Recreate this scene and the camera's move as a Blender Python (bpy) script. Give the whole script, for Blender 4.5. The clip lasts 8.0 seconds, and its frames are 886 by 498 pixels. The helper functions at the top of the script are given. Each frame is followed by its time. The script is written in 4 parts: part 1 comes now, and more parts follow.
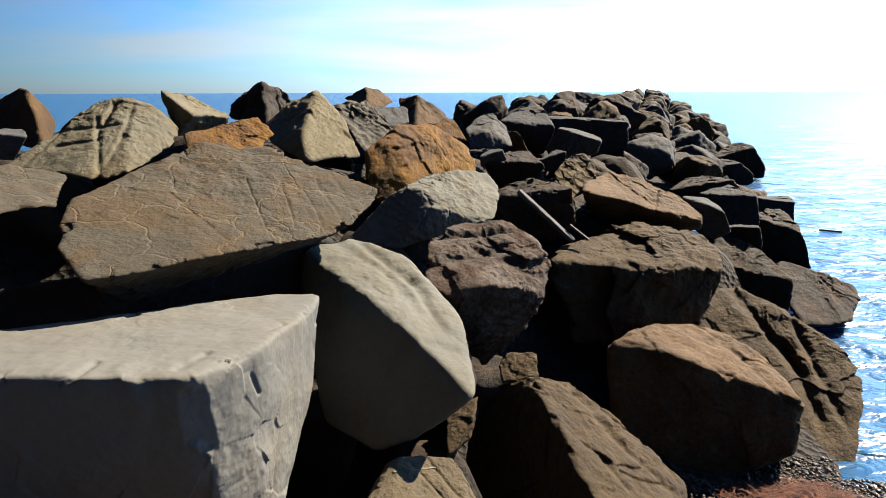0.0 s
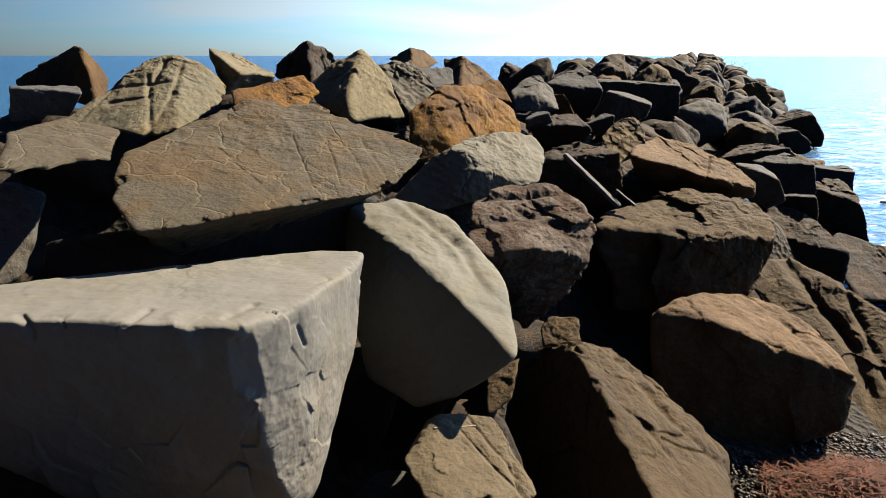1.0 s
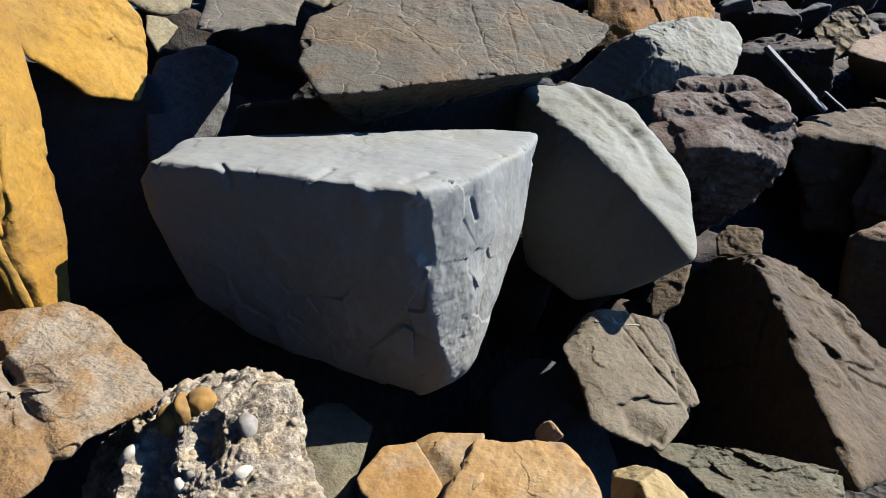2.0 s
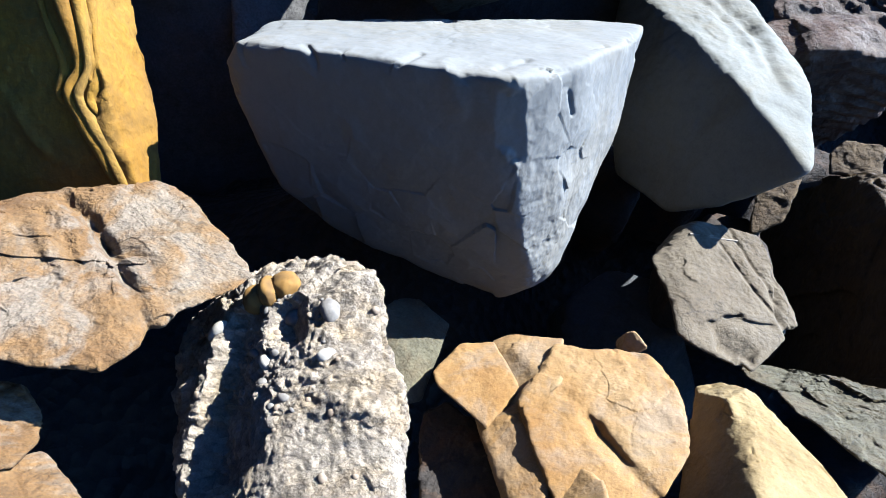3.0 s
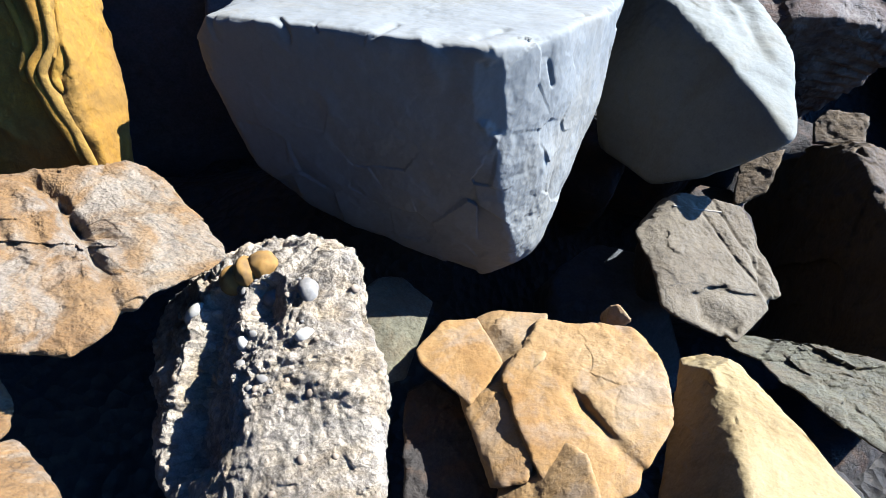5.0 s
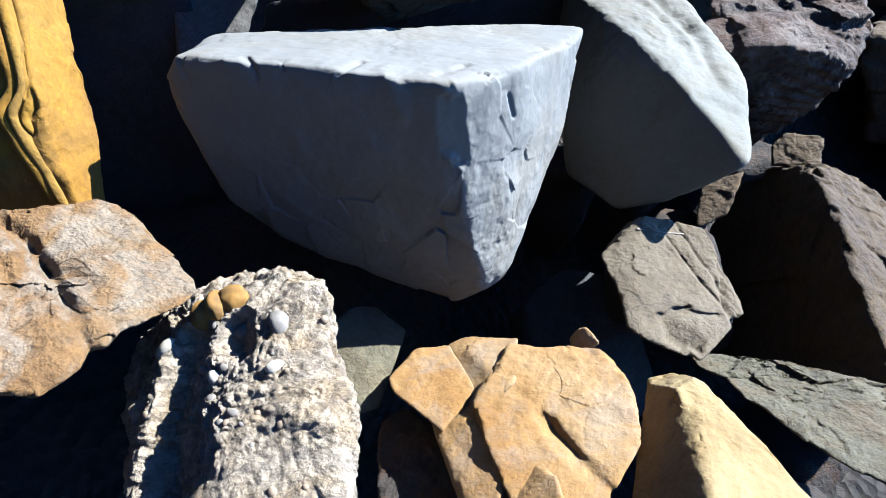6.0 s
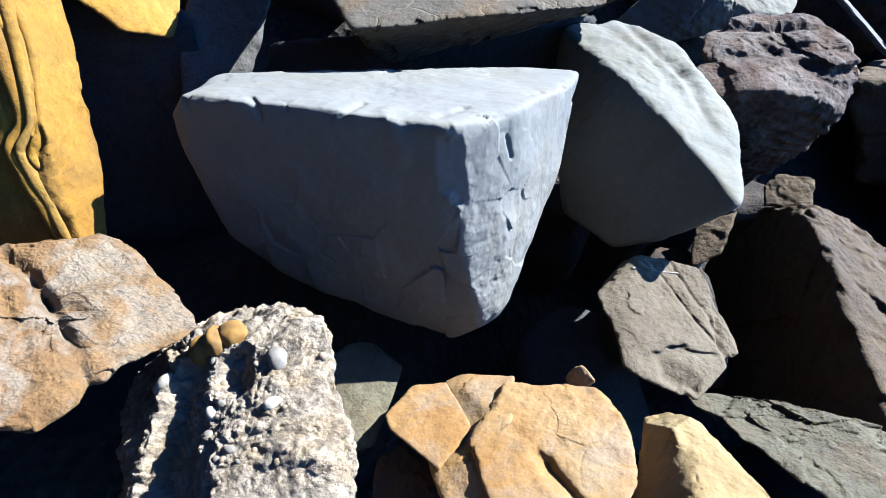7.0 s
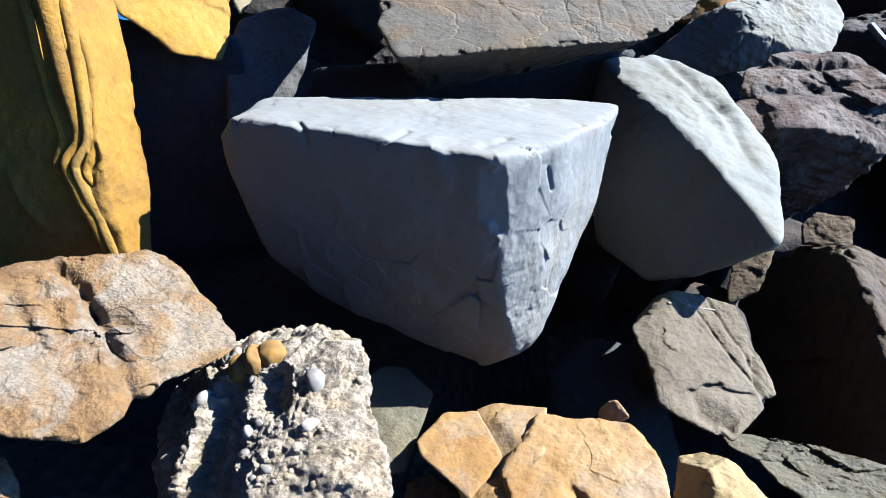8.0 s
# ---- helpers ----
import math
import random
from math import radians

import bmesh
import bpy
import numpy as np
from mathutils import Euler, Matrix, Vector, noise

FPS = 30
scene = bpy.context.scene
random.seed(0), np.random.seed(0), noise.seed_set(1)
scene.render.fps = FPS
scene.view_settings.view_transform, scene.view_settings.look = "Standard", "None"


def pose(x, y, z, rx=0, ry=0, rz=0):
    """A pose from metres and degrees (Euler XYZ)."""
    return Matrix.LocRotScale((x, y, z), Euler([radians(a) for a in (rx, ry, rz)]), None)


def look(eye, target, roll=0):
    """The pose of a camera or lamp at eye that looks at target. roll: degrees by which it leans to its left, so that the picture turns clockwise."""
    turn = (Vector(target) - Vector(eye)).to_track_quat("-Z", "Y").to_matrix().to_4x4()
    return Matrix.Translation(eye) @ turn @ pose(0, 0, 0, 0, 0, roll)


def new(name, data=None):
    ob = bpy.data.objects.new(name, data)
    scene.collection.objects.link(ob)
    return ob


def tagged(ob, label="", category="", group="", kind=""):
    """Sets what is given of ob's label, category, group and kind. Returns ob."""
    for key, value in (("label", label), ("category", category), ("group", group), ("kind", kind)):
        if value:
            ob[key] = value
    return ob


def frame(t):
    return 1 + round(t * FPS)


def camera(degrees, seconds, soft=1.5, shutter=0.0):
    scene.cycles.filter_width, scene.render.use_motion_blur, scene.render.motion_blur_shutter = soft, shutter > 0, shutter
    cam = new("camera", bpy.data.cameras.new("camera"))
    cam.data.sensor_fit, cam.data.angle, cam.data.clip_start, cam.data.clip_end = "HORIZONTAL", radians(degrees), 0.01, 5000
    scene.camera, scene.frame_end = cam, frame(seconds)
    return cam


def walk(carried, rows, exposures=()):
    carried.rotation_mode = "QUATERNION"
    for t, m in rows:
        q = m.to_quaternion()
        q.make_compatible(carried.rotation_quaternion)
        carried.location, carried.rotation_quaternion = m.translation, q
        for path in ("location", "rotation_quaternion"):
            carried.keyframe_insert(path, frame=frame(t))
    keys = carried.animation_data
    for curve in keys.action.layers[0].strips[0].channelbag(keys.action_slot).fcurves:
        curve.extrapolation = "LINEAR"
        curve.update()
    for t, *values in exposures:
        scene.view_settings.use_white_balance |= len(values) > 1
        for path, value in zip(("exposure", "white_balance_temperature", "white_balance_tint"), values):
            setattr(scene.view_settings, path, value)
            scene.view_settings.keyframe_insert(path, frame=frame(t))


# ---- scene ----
cam = camera(70.65, 8.0, soft=0.6)
# seconds, eye, yaw, pitch, roll
PATH = [
    (0, 0.000, 0.000, 2.500, 0.00, -14.08, -0.20),
    (0.5, -0.002, 0.000, 2.499, 0.86, -14.27, -0.13),
    (1, -0.014, 0.010, 2.476, 3.83, -17.20, 0.02),
    (1.5, -0.047, 0.032, 2.439, 11.09, -21.73, -0.17),
    (2, -0.091, 0.044, 2.398, 18.17, -26.25, 0.01),
    (2.2, -0.101, 0.040, 2.384, 20.64, -27.94, 0.14),
    (3.3, -0.140, 0.071, 2.324, 26.64, -35.47, -0.80),
    (3.5, -0.139, 0.074, 2.320, 27.22, -35.86, -0.69),
    (4, -0.139, 0.080, 2.312, 27.61, -36.06, -0.71),
    (4.5, -0.138, 0.085, 2.310, 26.22, -36.42, -0.86),
    (6, -0.089, 0.073, 2.334, 22.39, -33.54, -1.53),
    (6.5, -0.087, 0.071, 2.340, 22.29, -31.89, -1.42),
    (7, -0.089, 0.061, 2.352, 21.90, -30.47, -0.70),
    (7.5, -0.105, 0.051, 2.360, 22.63, -29.17, -0.29),
    (8, -0.120, 0.043, 2.367, 24.28, -28.35, 0.28),
]
EXPOSURES = [(0.0, 2.24, 7700, 10), (0.9, 2.19, 8000, 10), (1.5, 2.02, 9200, 10), (2.0, 2.54, 6100, 8), (3.3, 3.1, 5450, 8), (8.0, 3.1, 5450, 8)]
walk(cam, [(t, pose(x, y, z, 90 + pitch, 0, yaw) @ pose(0, 0, 0, 0, 0, roll)) for t, x, y, z, yaw, pitch, roll in PATH], EXPOSURES)

# ---- sky and sun ----
SUN_AZ, SUN_EL = 54.0, 43.0          # degrees to the right of the view ahead, and up
WATER = 0.4                          # sea level

world = bpy.data.worlds.new("sky")
scene.world = world
world.use_nodes = True
wn, wl = world.node_tree.nodes, world.node_tree.links
wn.clear()
sky = wn.new("ShaderNodeTexSky")
sky.sky_type = "NISHITA"
sky.sun_disc = False
sky.sun_elevation, sky.sun_rotation = radians(SUN_EL), radians(SUN_AZ)
sky.air_density, sky.dust_density, sky.ozone_density = 1.0, 0.3, 5.0
wtc, wmap = wn.new("ShaderNodeTexCoord"), wn.new("ShaderNodeMapping")
wmap.inputs["Scale"].default_value = (1.2, 1.2, 9.0)
wnoise = wn.new("ShaderNodeTexNoise")
wnoise.inputs["Scale"].default_value, wnoise.inputs["Detail"].default_value, wnoise.inputs["Distortion"].default_value = 1.6, 6.0, 0.4
wramp = wn.new("ShaderNodeValToRGB")
wramp.color_ramp.elements[0].position, wramp.color_ramp.elements[1].position = 0.36, 0.68
wmix = wn.new("ShaderNodeMixRGB")
wgain = wn.new("ShaderNodeMixRGB")
wgain.blend_type, wgain.inputs[0].default_value, wgain.inputs[2].default_value = "MULTIPLY", 1.0, (1.4, 1.85, 2.35, 1)
wlum = wn.new("ShaderNodeRGBToBW")
# the clear sky is a deep, saturated blue
wdeep = wn.new("ShaderNodeMixRGB")
wdeep.blend_type, wdeep.inputs[0].default_value, wdeep.inputs[2].default_value = "MULTIPLY", 1.0, (0.46, 1.0, 1.7, 1)
wl.new(sky.outputs["Color"], wdeep.inputs[1])
wl.new(sky.outputs["Color"], wlum.inputs[0])
wl.new(wlum.outputs[0], wgain.inputs[1])
# thin cloud and haze glow towards the sun
to_sun = Vector((math.sin(radians(SUN_AZ)) * math.cos(radians(SUN_EL)), math.cos(radians(SUN_AZ)) * math.cos(radians(SUN_EL)), math.sin(radians(SUN_EL))))
wdot, wpow, wglow, wshine = wn.new("ShaderNodeVectorMath"), wn.new("ShaderNodeMath"), wn.new("ShaderNodeMath"), wn.new("ShaderNodeMixRGB")
wdot.operation, wpow.operation, wglow.operation, wshine.blend_type = "DOT_PRODUCT", "POWER", "MULTIPLY_ADD", "MULTIPLY"
wdot.inputs[1].default_value = to_sun
wpow.use_clamp = True
wpow.inputs[1].default_value, wglow.inputs[1].default_value, wglow.inputs[2].default_value = 3.0, 1.2, 1.0
wshine.inputs[0].default_value = 1.0
wscale = wn.new("ShaderNodeMath")
wscale.operation = "MULTIPLY"
wscale.inputs[1].default_value = 0.8
wbg, wout = wn.new("ShaderNodeBackground"), wn.new("ShaderNodeOutputWorld")
wbg.inputs["Strength"].default_value = 0.074
wl.new(wtc.outputs["Generated"], wmap.inputs["Vector"])
wl.new(wtc.outputs["Generated"], wdot.inputs[0])
wl.new(wdot.outputs["Value"], wpow.inputs[0])
wl.new(wpow.outputs[0], wglow.inputs[0])
wl.new(wgain.outputs[0], wshine.inputs[1])
wl.new(wglow.outputs[0], wshine.inputs[2])
wl.new(wshine.outputs[0], wmix.inputs[2])
wl.new(wmap.outputs["Vector"], wnoise.inputs["Vector"])
wl.new(wnoise.outputs["Fac"], wramp.inputs["Fac"])
wl.new(wramp.outputs["Color"], wscale.inputs[0])
wsep, wlow, wfac = wn.new("ShaderNodeSeparateXYZ"), wn.new("ShaderNodeMapRange"), wn.new("ShaderNodeMath")
wlow.inputs["From Min"].default_value, wlow.inputs["From Max"].default_value = 0.3, 0.13
wfac.operation = "MULTIPLY"
wl.new(wtc.outputs["Generated"], wsep.inputs[0])
wl.new(wsep.outputs["Z"], wlow.inputs["Value"])
wl.new(wscale.outputs[0], wfac.inputs[0])
wl.new(wlow.outputs["Result"], wfac.inputs[1])
whaze, wmax = wn.new("ShaderNodeMapRange"), wn.new("ShaderNodeMath")
whaze.inputs["From Min"].default_value, whaze.inputs["From Max"].default_value = 0.05, 0.0
whaze.inputs["To Max"].default_value = 0.7
wmax.operation = "MAXIMUM"
wl.new(wsep.outputs["Z"], whaze.inputs["Value"])
wl.new(wfac.outputs[0], wmax.inputs[0])
wl.new(whaze.outputs["Result"], wmax.inputs[1])
wl.new(wmax.outputs[0], wmix.inputs[0])
# clear air is paler and brighter towards the horizon
wrise, wpale = wn.new("ShaderNodeMapRange"), wn.new("ShaderNodeMixRGB")
wrise.inputs["From Min"].default_value, wrise.inputs["From Max"].default_value = 0.1, 0.65
wrise.inputs["To Min"].default_value, wrise.inputs["To Max"].default_value = 1.7, 0.45
wpale.blend_type, wpale.inputs[0].default_value = "MULTIPLY", 1.0
wl.new(wsep.outputs["Z"], wrise.inputs["Value"])
wl.new(wdeep.outputs["Color"], wpale.inputs[1])
wl.new(wrise.outputs["Result"], wpale.inputs[2])
wl.new(wpale.outputs["Color"], wmix.inputs[1])
# the clear air scatters light forward: the sky is brighter round the sun than away from it
wtoward, wforward, wair = wn.new("ShaderNodeMath"), wn.new("ShaderNodeMath"), wn.new("ShaderNodeMixRGB")
wtoward.operation, wforward.operation, wair.blend_type = "MULTIPLY_ADD", "POWER", "MULTIPLY"
wtoward.inputs[1].default_value, wtoward.inputs[2].default_value, wforward.inputs[1].default_value, wair.inputs[0].default_value = 0.5, 0.5, 3.2, 1.0
wl.new(wdot.outputs["Value"], wtoward.inputs[0])
wl.new(wtoward.outputs[0], wforward.inputs[0])
wl.new(wmix.outputs["Color"], wair.inputs[1])
wl.new(wforward.outputs[0], wair.inputs[2])
wl.new(wair.outputs["Color"], wbg.inputs["Color"])
wl.new(wbg.outputs["Background"], wout.inputs["Surface"])

sun = new("sun", bpy.data.lights.new("sun", "SUN"))
sun.data.energy, sun.data.angle, sun.data.color = 5.0, radians(0.5), (1.0, 0.94, 0.84)
sun.matrix_world = look(to_sun * 50, (0, 0, 0))


# ---- materials ----
def rgb(c):
    return (*c, 1.0)


TONE = 0.165                         # darkens every stone colour so bounced sunlight leaves the shade deep


def stone(name, dark, mid, light, stain=(0.2, 0.12, 0.06), stain_amount=0.3, patch=2.2, grain=38.0, bump=0.5, cracks=0.25, rough=0.9, pits=0.0, tone=1.0, pebbly=0.0, speck=0.85):
    """Weathered stone: broad patches, stains, mineral grain, hairline cracks and fine relief."""
    m = bpy.data.materials.new(name)
    m.use_nodes = True
    n, l = m.node_tree.nodes, m.node_tree.links
    b = n["Principled BSDF"]
    tc, info, off = n.new("ShaderNodeTexCoord"), n.new("ShaderNodeObjectInfo"), n.new("ShaderNodeVectorMath")
    off.operation = "MULTIPLY_ADD"
    comb = n.new("ShaderNodeCombineXYZ")
    for k in ("X", "Y", "Z"):
        l.new(info.outputs["Random"], comb.inputs[k])
    off.inputs[1].default_value = (13.0, 7.0, 5.0)
    l.new(comb.outputs[0], off.inputs[0])
    l.new(tc.outputs["Object"], off.inputs[2])
    co = off.outputs[0]

    def noise_tex(scale, detail=6.0, roughness=0.6, distortion=0.0):
        t = n.new("ShaderNodeTexNoise")
        t.inputs["Scale"].default_value, t.inputs["Detail"].default_value = scale, detail
        t.inputs["Roughness"].default_value, t.inputs["Distortion"].default_value = roughness, distortion
        l.new(co, t.inputs["Vector"])
        return t.outputs["Fac"]

    def ramp(fac, *stops):
        r = n.new("ShaderNodeValToRGB")
        el = r.color_ramp.elements
        while len(el) < len(stops):
            el.new(0.5)
        for e, (p, c) in zip(el, stops):
            e.position, e.color = p, rgb(c)
        l.new(fac, r.inputs["Fac"])
        return r.outputs["Color"]

    def mix(fac, a, c, blend="MIX"):
        x = n.new("ShaderNodeMixRGB")
        x.blend_type = blend
        if isinstance(fac, float):
            x.inputs[0].default_value = fac
        else:
            l.new(fac, x.inputs[0])
        l.new(a, x.inputs[1])
        if isinstance(c, tuple):
            x.inputs[2].default_value = rgb(c)
        else:
            l.new(c, x.inputs[2])
        return x.outputs[0]

    grey = lambda v: (v, v, v)
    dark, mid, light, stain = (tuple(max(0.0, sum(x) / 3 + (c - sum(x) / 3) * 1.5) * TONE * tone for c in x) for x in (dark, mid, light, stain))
    col = ramp(noise_tex(patch, 8, 0.62, 0.3), (0.3, dark), (0.5, mid), (0.72, light))
    st = ramp(noise_tex(patch * 1.7, 5, 0.7, 0.8), (0.47, grey(0)), (0.6, grey(stain_amount)))
    col = mix(st, col, stain)
    height = noise_tex(grain * 0.16, 8, 0.65)
    g = ramp(noise_tex(grain, 10, 0.75), (0.3, grey(0.42)), (0.5, grey(0.98)), (0.75, grey(1.42)))
    col = mix(speck, col, g, "MULTIPLY")
    g2 = ramp(noise_tex(grain * 4.5, 3, 0.6), (0.35, grey(0.6)), (0.6, grey(1.12)))
    col = mix(speck * 0.82, col, g2, "MULTIPLY")
    if pebbly:
        pc = n.new("ShaderNodeTexVoronoi")
        pc.inputs["Scale"].default_value = grain * 0.9
        l.new(co, pc.inputs["Vector"])
        bw = n.new("ShaderNodeRGBToBW")
        l.new(pc.outputs["Color"], bw.inputs[0])
        cell = ramp(bw.outputs[0], (0.2, (0.35, 0.33, 0.32)), (0.45, (0.85, 0.8, 0.74)), (0.6, (1.05, 1.0, 0.92)), (0.8, (1.5, 1.45, 1.35)))
        gap = ramp(pc.outputs["Distance"], (0.4, grey(1.0)), (0.8, grey(0.6)))
        col = mix(pebbly, mix(pebbly, col, cell, "MULTIPLY"), gap, "MULTIPLY")
    if cracks:
        vo = n.new("ShaderNodeTexVoronoi")
        vo.feature = "DISTANCE_TO_EDGE"
        vo.inputs["Scale"].default_value = patch * 1.6
        wob, add = n.new("ShaderNodeTexNoise"), n.new("ShaderNodeMixRGB")
        wob.inputs["Scale"].default_value, wob.inputs["Detail"].default_value = 4.0, 5.0
        add.blend_type, add.inputs[0].default_value = "ADD", 0.35
        l.new(co, wob.inputs["Vector"]), l.new(co, add.inputs[1]), l.new(wob.outputs["Color"], add.inputs[2])
        l.new(add.outputs[0], vo.inputs["Vector"])
        cr = ramp(vo.outputs["Distance"], (0.0, grey(1 - cracks)), (0.018, grey(1)))
        col = mix(1.0, col, cr, "MULTIPLY")
        ch = n.new("ShaderNodeMath")
        ch.operation = "MULTIPLY_ADD"
        ch.inputs[1].default_value = 0.35 * cracks
        l.new(cr, ch.inputs[0]), l.new(height, ch.inputs[2])
        height = ch.outputs[0]
    if pits > 0:
        pv = n.new("ShaderNodeTexVoronoi")
        pv.inputs["Scale"].default_value = grain * 0.7
        l.new(co, pv.inputs["Vector"])
        ph = n.new("ShaderNodeMath")
        ph.operation = "MULTIPLY_ADD"
        ph.inputs[1].default_value = pits
        l.new(pv.outputs["Distance"], ph.inputs[0]), l.new(height, ph.inputs[2])
        height = ph.outputs[0]
    b1, b2 = n.new("ShaderNodeBump"), n.new("ShaderNodeBump")
    b1.inputs["Strength"].default_value, b1.inputs["Distance"].default_value = bump * 1.25, 0.05
    b2.inputs["Strength"].default_value, b2.inputs["Distance"].default_value = bump * 0.6, 0.012
    l.new(height, b1.inputs["Height"])
    l.new(noise_tex(grain * 1.6, 9, 0.72), b2.inputs["Height"])
    l.new(b1.outputs[0], b2.inputs["Normal"])
    l.new(b2.outputs[0], b.inputs["Normal"])
    l.new(col, b.inputs["Base Color"])
    b.inputs["Roughness"].default_value = rough
    b.inputs["Specular IOR Level"].default_value = 0.25
    return m


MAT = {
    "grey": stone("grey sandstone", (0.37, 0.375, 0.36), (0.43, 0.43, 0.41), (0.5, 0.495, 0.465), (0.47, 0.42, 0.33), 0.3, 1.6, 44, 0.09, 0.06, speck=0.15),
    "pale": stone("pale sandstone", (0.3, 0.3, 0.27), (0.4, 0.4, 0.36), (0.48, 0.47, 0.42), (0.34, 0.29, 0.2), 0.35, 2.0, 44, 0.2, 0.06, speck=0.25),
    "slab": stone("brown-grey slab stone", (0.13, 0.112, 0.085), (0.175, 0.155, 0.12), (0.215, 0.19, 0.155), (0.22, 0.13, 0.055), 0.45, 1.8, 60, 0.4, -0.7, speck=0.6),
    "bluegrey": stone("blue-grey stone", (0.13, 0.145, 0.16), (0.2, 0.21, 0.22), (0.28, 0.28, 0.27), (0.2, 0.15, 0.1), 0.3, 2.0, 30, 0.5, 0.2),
    # darker copy of bluegrey for boulders in shade; the shade sits in its colour
    "blueshade": stone("dark blue-grey stone", (0.06, 0.07, 0.085), (0.1, 0.11, 0.125), (0.15, 0.155, 0.16), (0.12, 0.09, 0.06), 0.3, 1.8, 26, 0.5, 0.2),
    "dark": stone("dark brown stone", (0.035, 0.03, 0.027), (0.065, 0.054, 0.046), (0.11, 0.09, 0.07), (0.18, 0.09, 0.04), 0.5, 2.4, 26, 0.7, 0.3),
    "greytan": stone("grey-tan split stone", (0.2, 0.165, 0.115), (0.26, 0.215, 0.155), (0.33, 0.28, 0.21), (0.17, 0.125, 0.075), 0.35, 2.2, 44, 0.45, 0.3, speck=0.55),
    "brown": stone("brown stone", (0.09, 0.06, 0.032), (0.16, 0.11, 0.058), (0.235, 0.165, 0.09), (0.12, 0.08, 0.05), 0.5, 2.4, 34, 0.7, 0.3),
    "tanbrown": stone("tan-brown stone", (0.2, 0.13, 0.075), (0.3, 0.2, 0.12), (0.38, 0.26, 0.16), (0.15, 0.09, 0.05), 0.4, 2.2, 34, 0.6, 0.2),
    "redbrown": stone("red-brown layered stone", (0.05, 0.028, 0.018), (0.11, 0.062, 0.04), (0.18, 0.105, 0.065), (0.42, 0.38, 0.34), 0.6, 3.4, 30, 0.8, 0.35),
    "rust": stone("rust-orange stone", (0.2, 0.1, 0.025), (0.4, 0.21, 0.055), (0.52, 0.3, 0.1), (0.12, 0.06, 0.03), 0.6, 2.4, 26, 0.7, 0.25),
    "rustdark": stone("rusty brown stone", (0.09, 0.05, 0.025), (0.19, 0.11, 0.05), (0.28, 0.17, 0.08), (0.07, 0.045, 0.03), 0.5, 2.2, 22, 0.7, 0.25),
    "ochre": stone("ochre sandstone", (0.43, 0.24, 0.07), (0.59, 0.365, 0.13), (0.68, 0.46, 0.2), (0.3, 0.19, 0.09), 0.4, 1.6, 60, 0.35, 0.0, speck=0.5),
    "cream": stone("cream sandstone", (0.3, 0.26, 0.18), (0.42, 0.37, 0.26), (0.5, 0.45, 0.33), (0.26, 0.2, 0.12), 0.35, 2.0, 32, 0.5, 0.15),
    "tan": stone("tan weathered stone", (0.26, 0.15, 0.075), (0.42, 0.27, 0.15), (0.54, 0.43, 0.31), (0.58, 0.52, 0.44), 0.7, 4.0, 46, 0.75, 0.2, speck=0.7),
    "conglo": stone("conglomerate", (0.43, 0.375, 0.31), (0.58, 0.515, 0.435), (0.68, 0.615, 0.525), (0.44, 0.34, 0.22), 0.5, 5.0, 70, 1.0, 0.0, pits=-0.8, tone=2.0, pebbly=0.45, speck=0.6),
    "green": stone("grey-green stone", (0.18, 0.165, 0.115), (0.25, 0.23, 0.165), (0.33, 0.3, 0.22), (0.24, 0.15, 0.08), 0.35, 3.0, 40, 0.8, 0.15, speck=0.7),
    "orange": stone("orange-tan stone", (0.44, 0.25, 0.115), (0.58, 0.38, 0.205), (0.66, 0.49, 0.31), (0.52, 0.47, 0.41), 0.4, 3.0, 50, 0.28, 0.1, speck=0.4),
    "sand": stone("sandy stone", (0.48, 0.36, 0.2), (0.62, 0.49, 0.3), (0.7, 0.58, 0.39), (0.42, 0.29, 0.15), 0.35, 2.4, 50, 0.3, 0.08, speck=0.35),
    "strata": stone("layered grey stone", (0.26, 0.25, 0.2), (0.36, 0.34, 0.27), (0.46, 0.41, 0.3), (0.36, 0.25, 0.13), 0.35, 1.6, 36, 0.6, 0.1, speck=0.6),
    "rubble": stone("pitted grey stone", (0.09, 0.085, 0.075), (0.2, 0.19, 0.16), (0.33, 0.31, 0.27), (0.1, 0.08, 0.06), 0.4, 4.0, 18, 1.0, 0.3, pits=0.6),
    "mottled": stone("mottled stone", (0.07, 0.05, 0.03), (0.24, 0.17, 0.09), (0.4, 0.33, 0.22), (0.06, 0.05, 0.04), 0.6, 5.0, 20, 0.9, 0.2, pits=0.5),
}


# ---- mesh helpers ----
PERM = np.random.RandomState(7).permutation(256)
PERM = np.concatenate([PERM, PERM, PERM])
GRAD = np.random.RandomState(8).normal(size=(256, 3))
GRAD /= np.linalg.norm(GRAD, axis=1)[:, None]


def grain_noise(p):
    """Smooth gradient noise at the points p, about -1 to 1."""
    i = np.floor(p).astype(int)
    fr = p - i
    w = fr * fr * fr * (fr * (fr * 6 - 15) + 10)
    i &= 255
    out = np.zeros(len(p))
    for dx in (0, 1):
        for dy in (0, 1):
            for dz in (0, 1):
                g = GRAD[PERM[PERM[PERM[i[:, 0] + dx] + i[:, 1] + dy] + i[:, 2] + dz] & 255]
                d = fr - (dx, dy, dz)
                k = np.where(dx, w[:, 0], 1 - w[:, 0]) * np.where(dy, w[:, 1], 1 - w[:, 1]) * np.where(dz, w[:, 2], 1 - w[:, 2])
                out += k * (g * d).sum(1)
    return out * 1.6


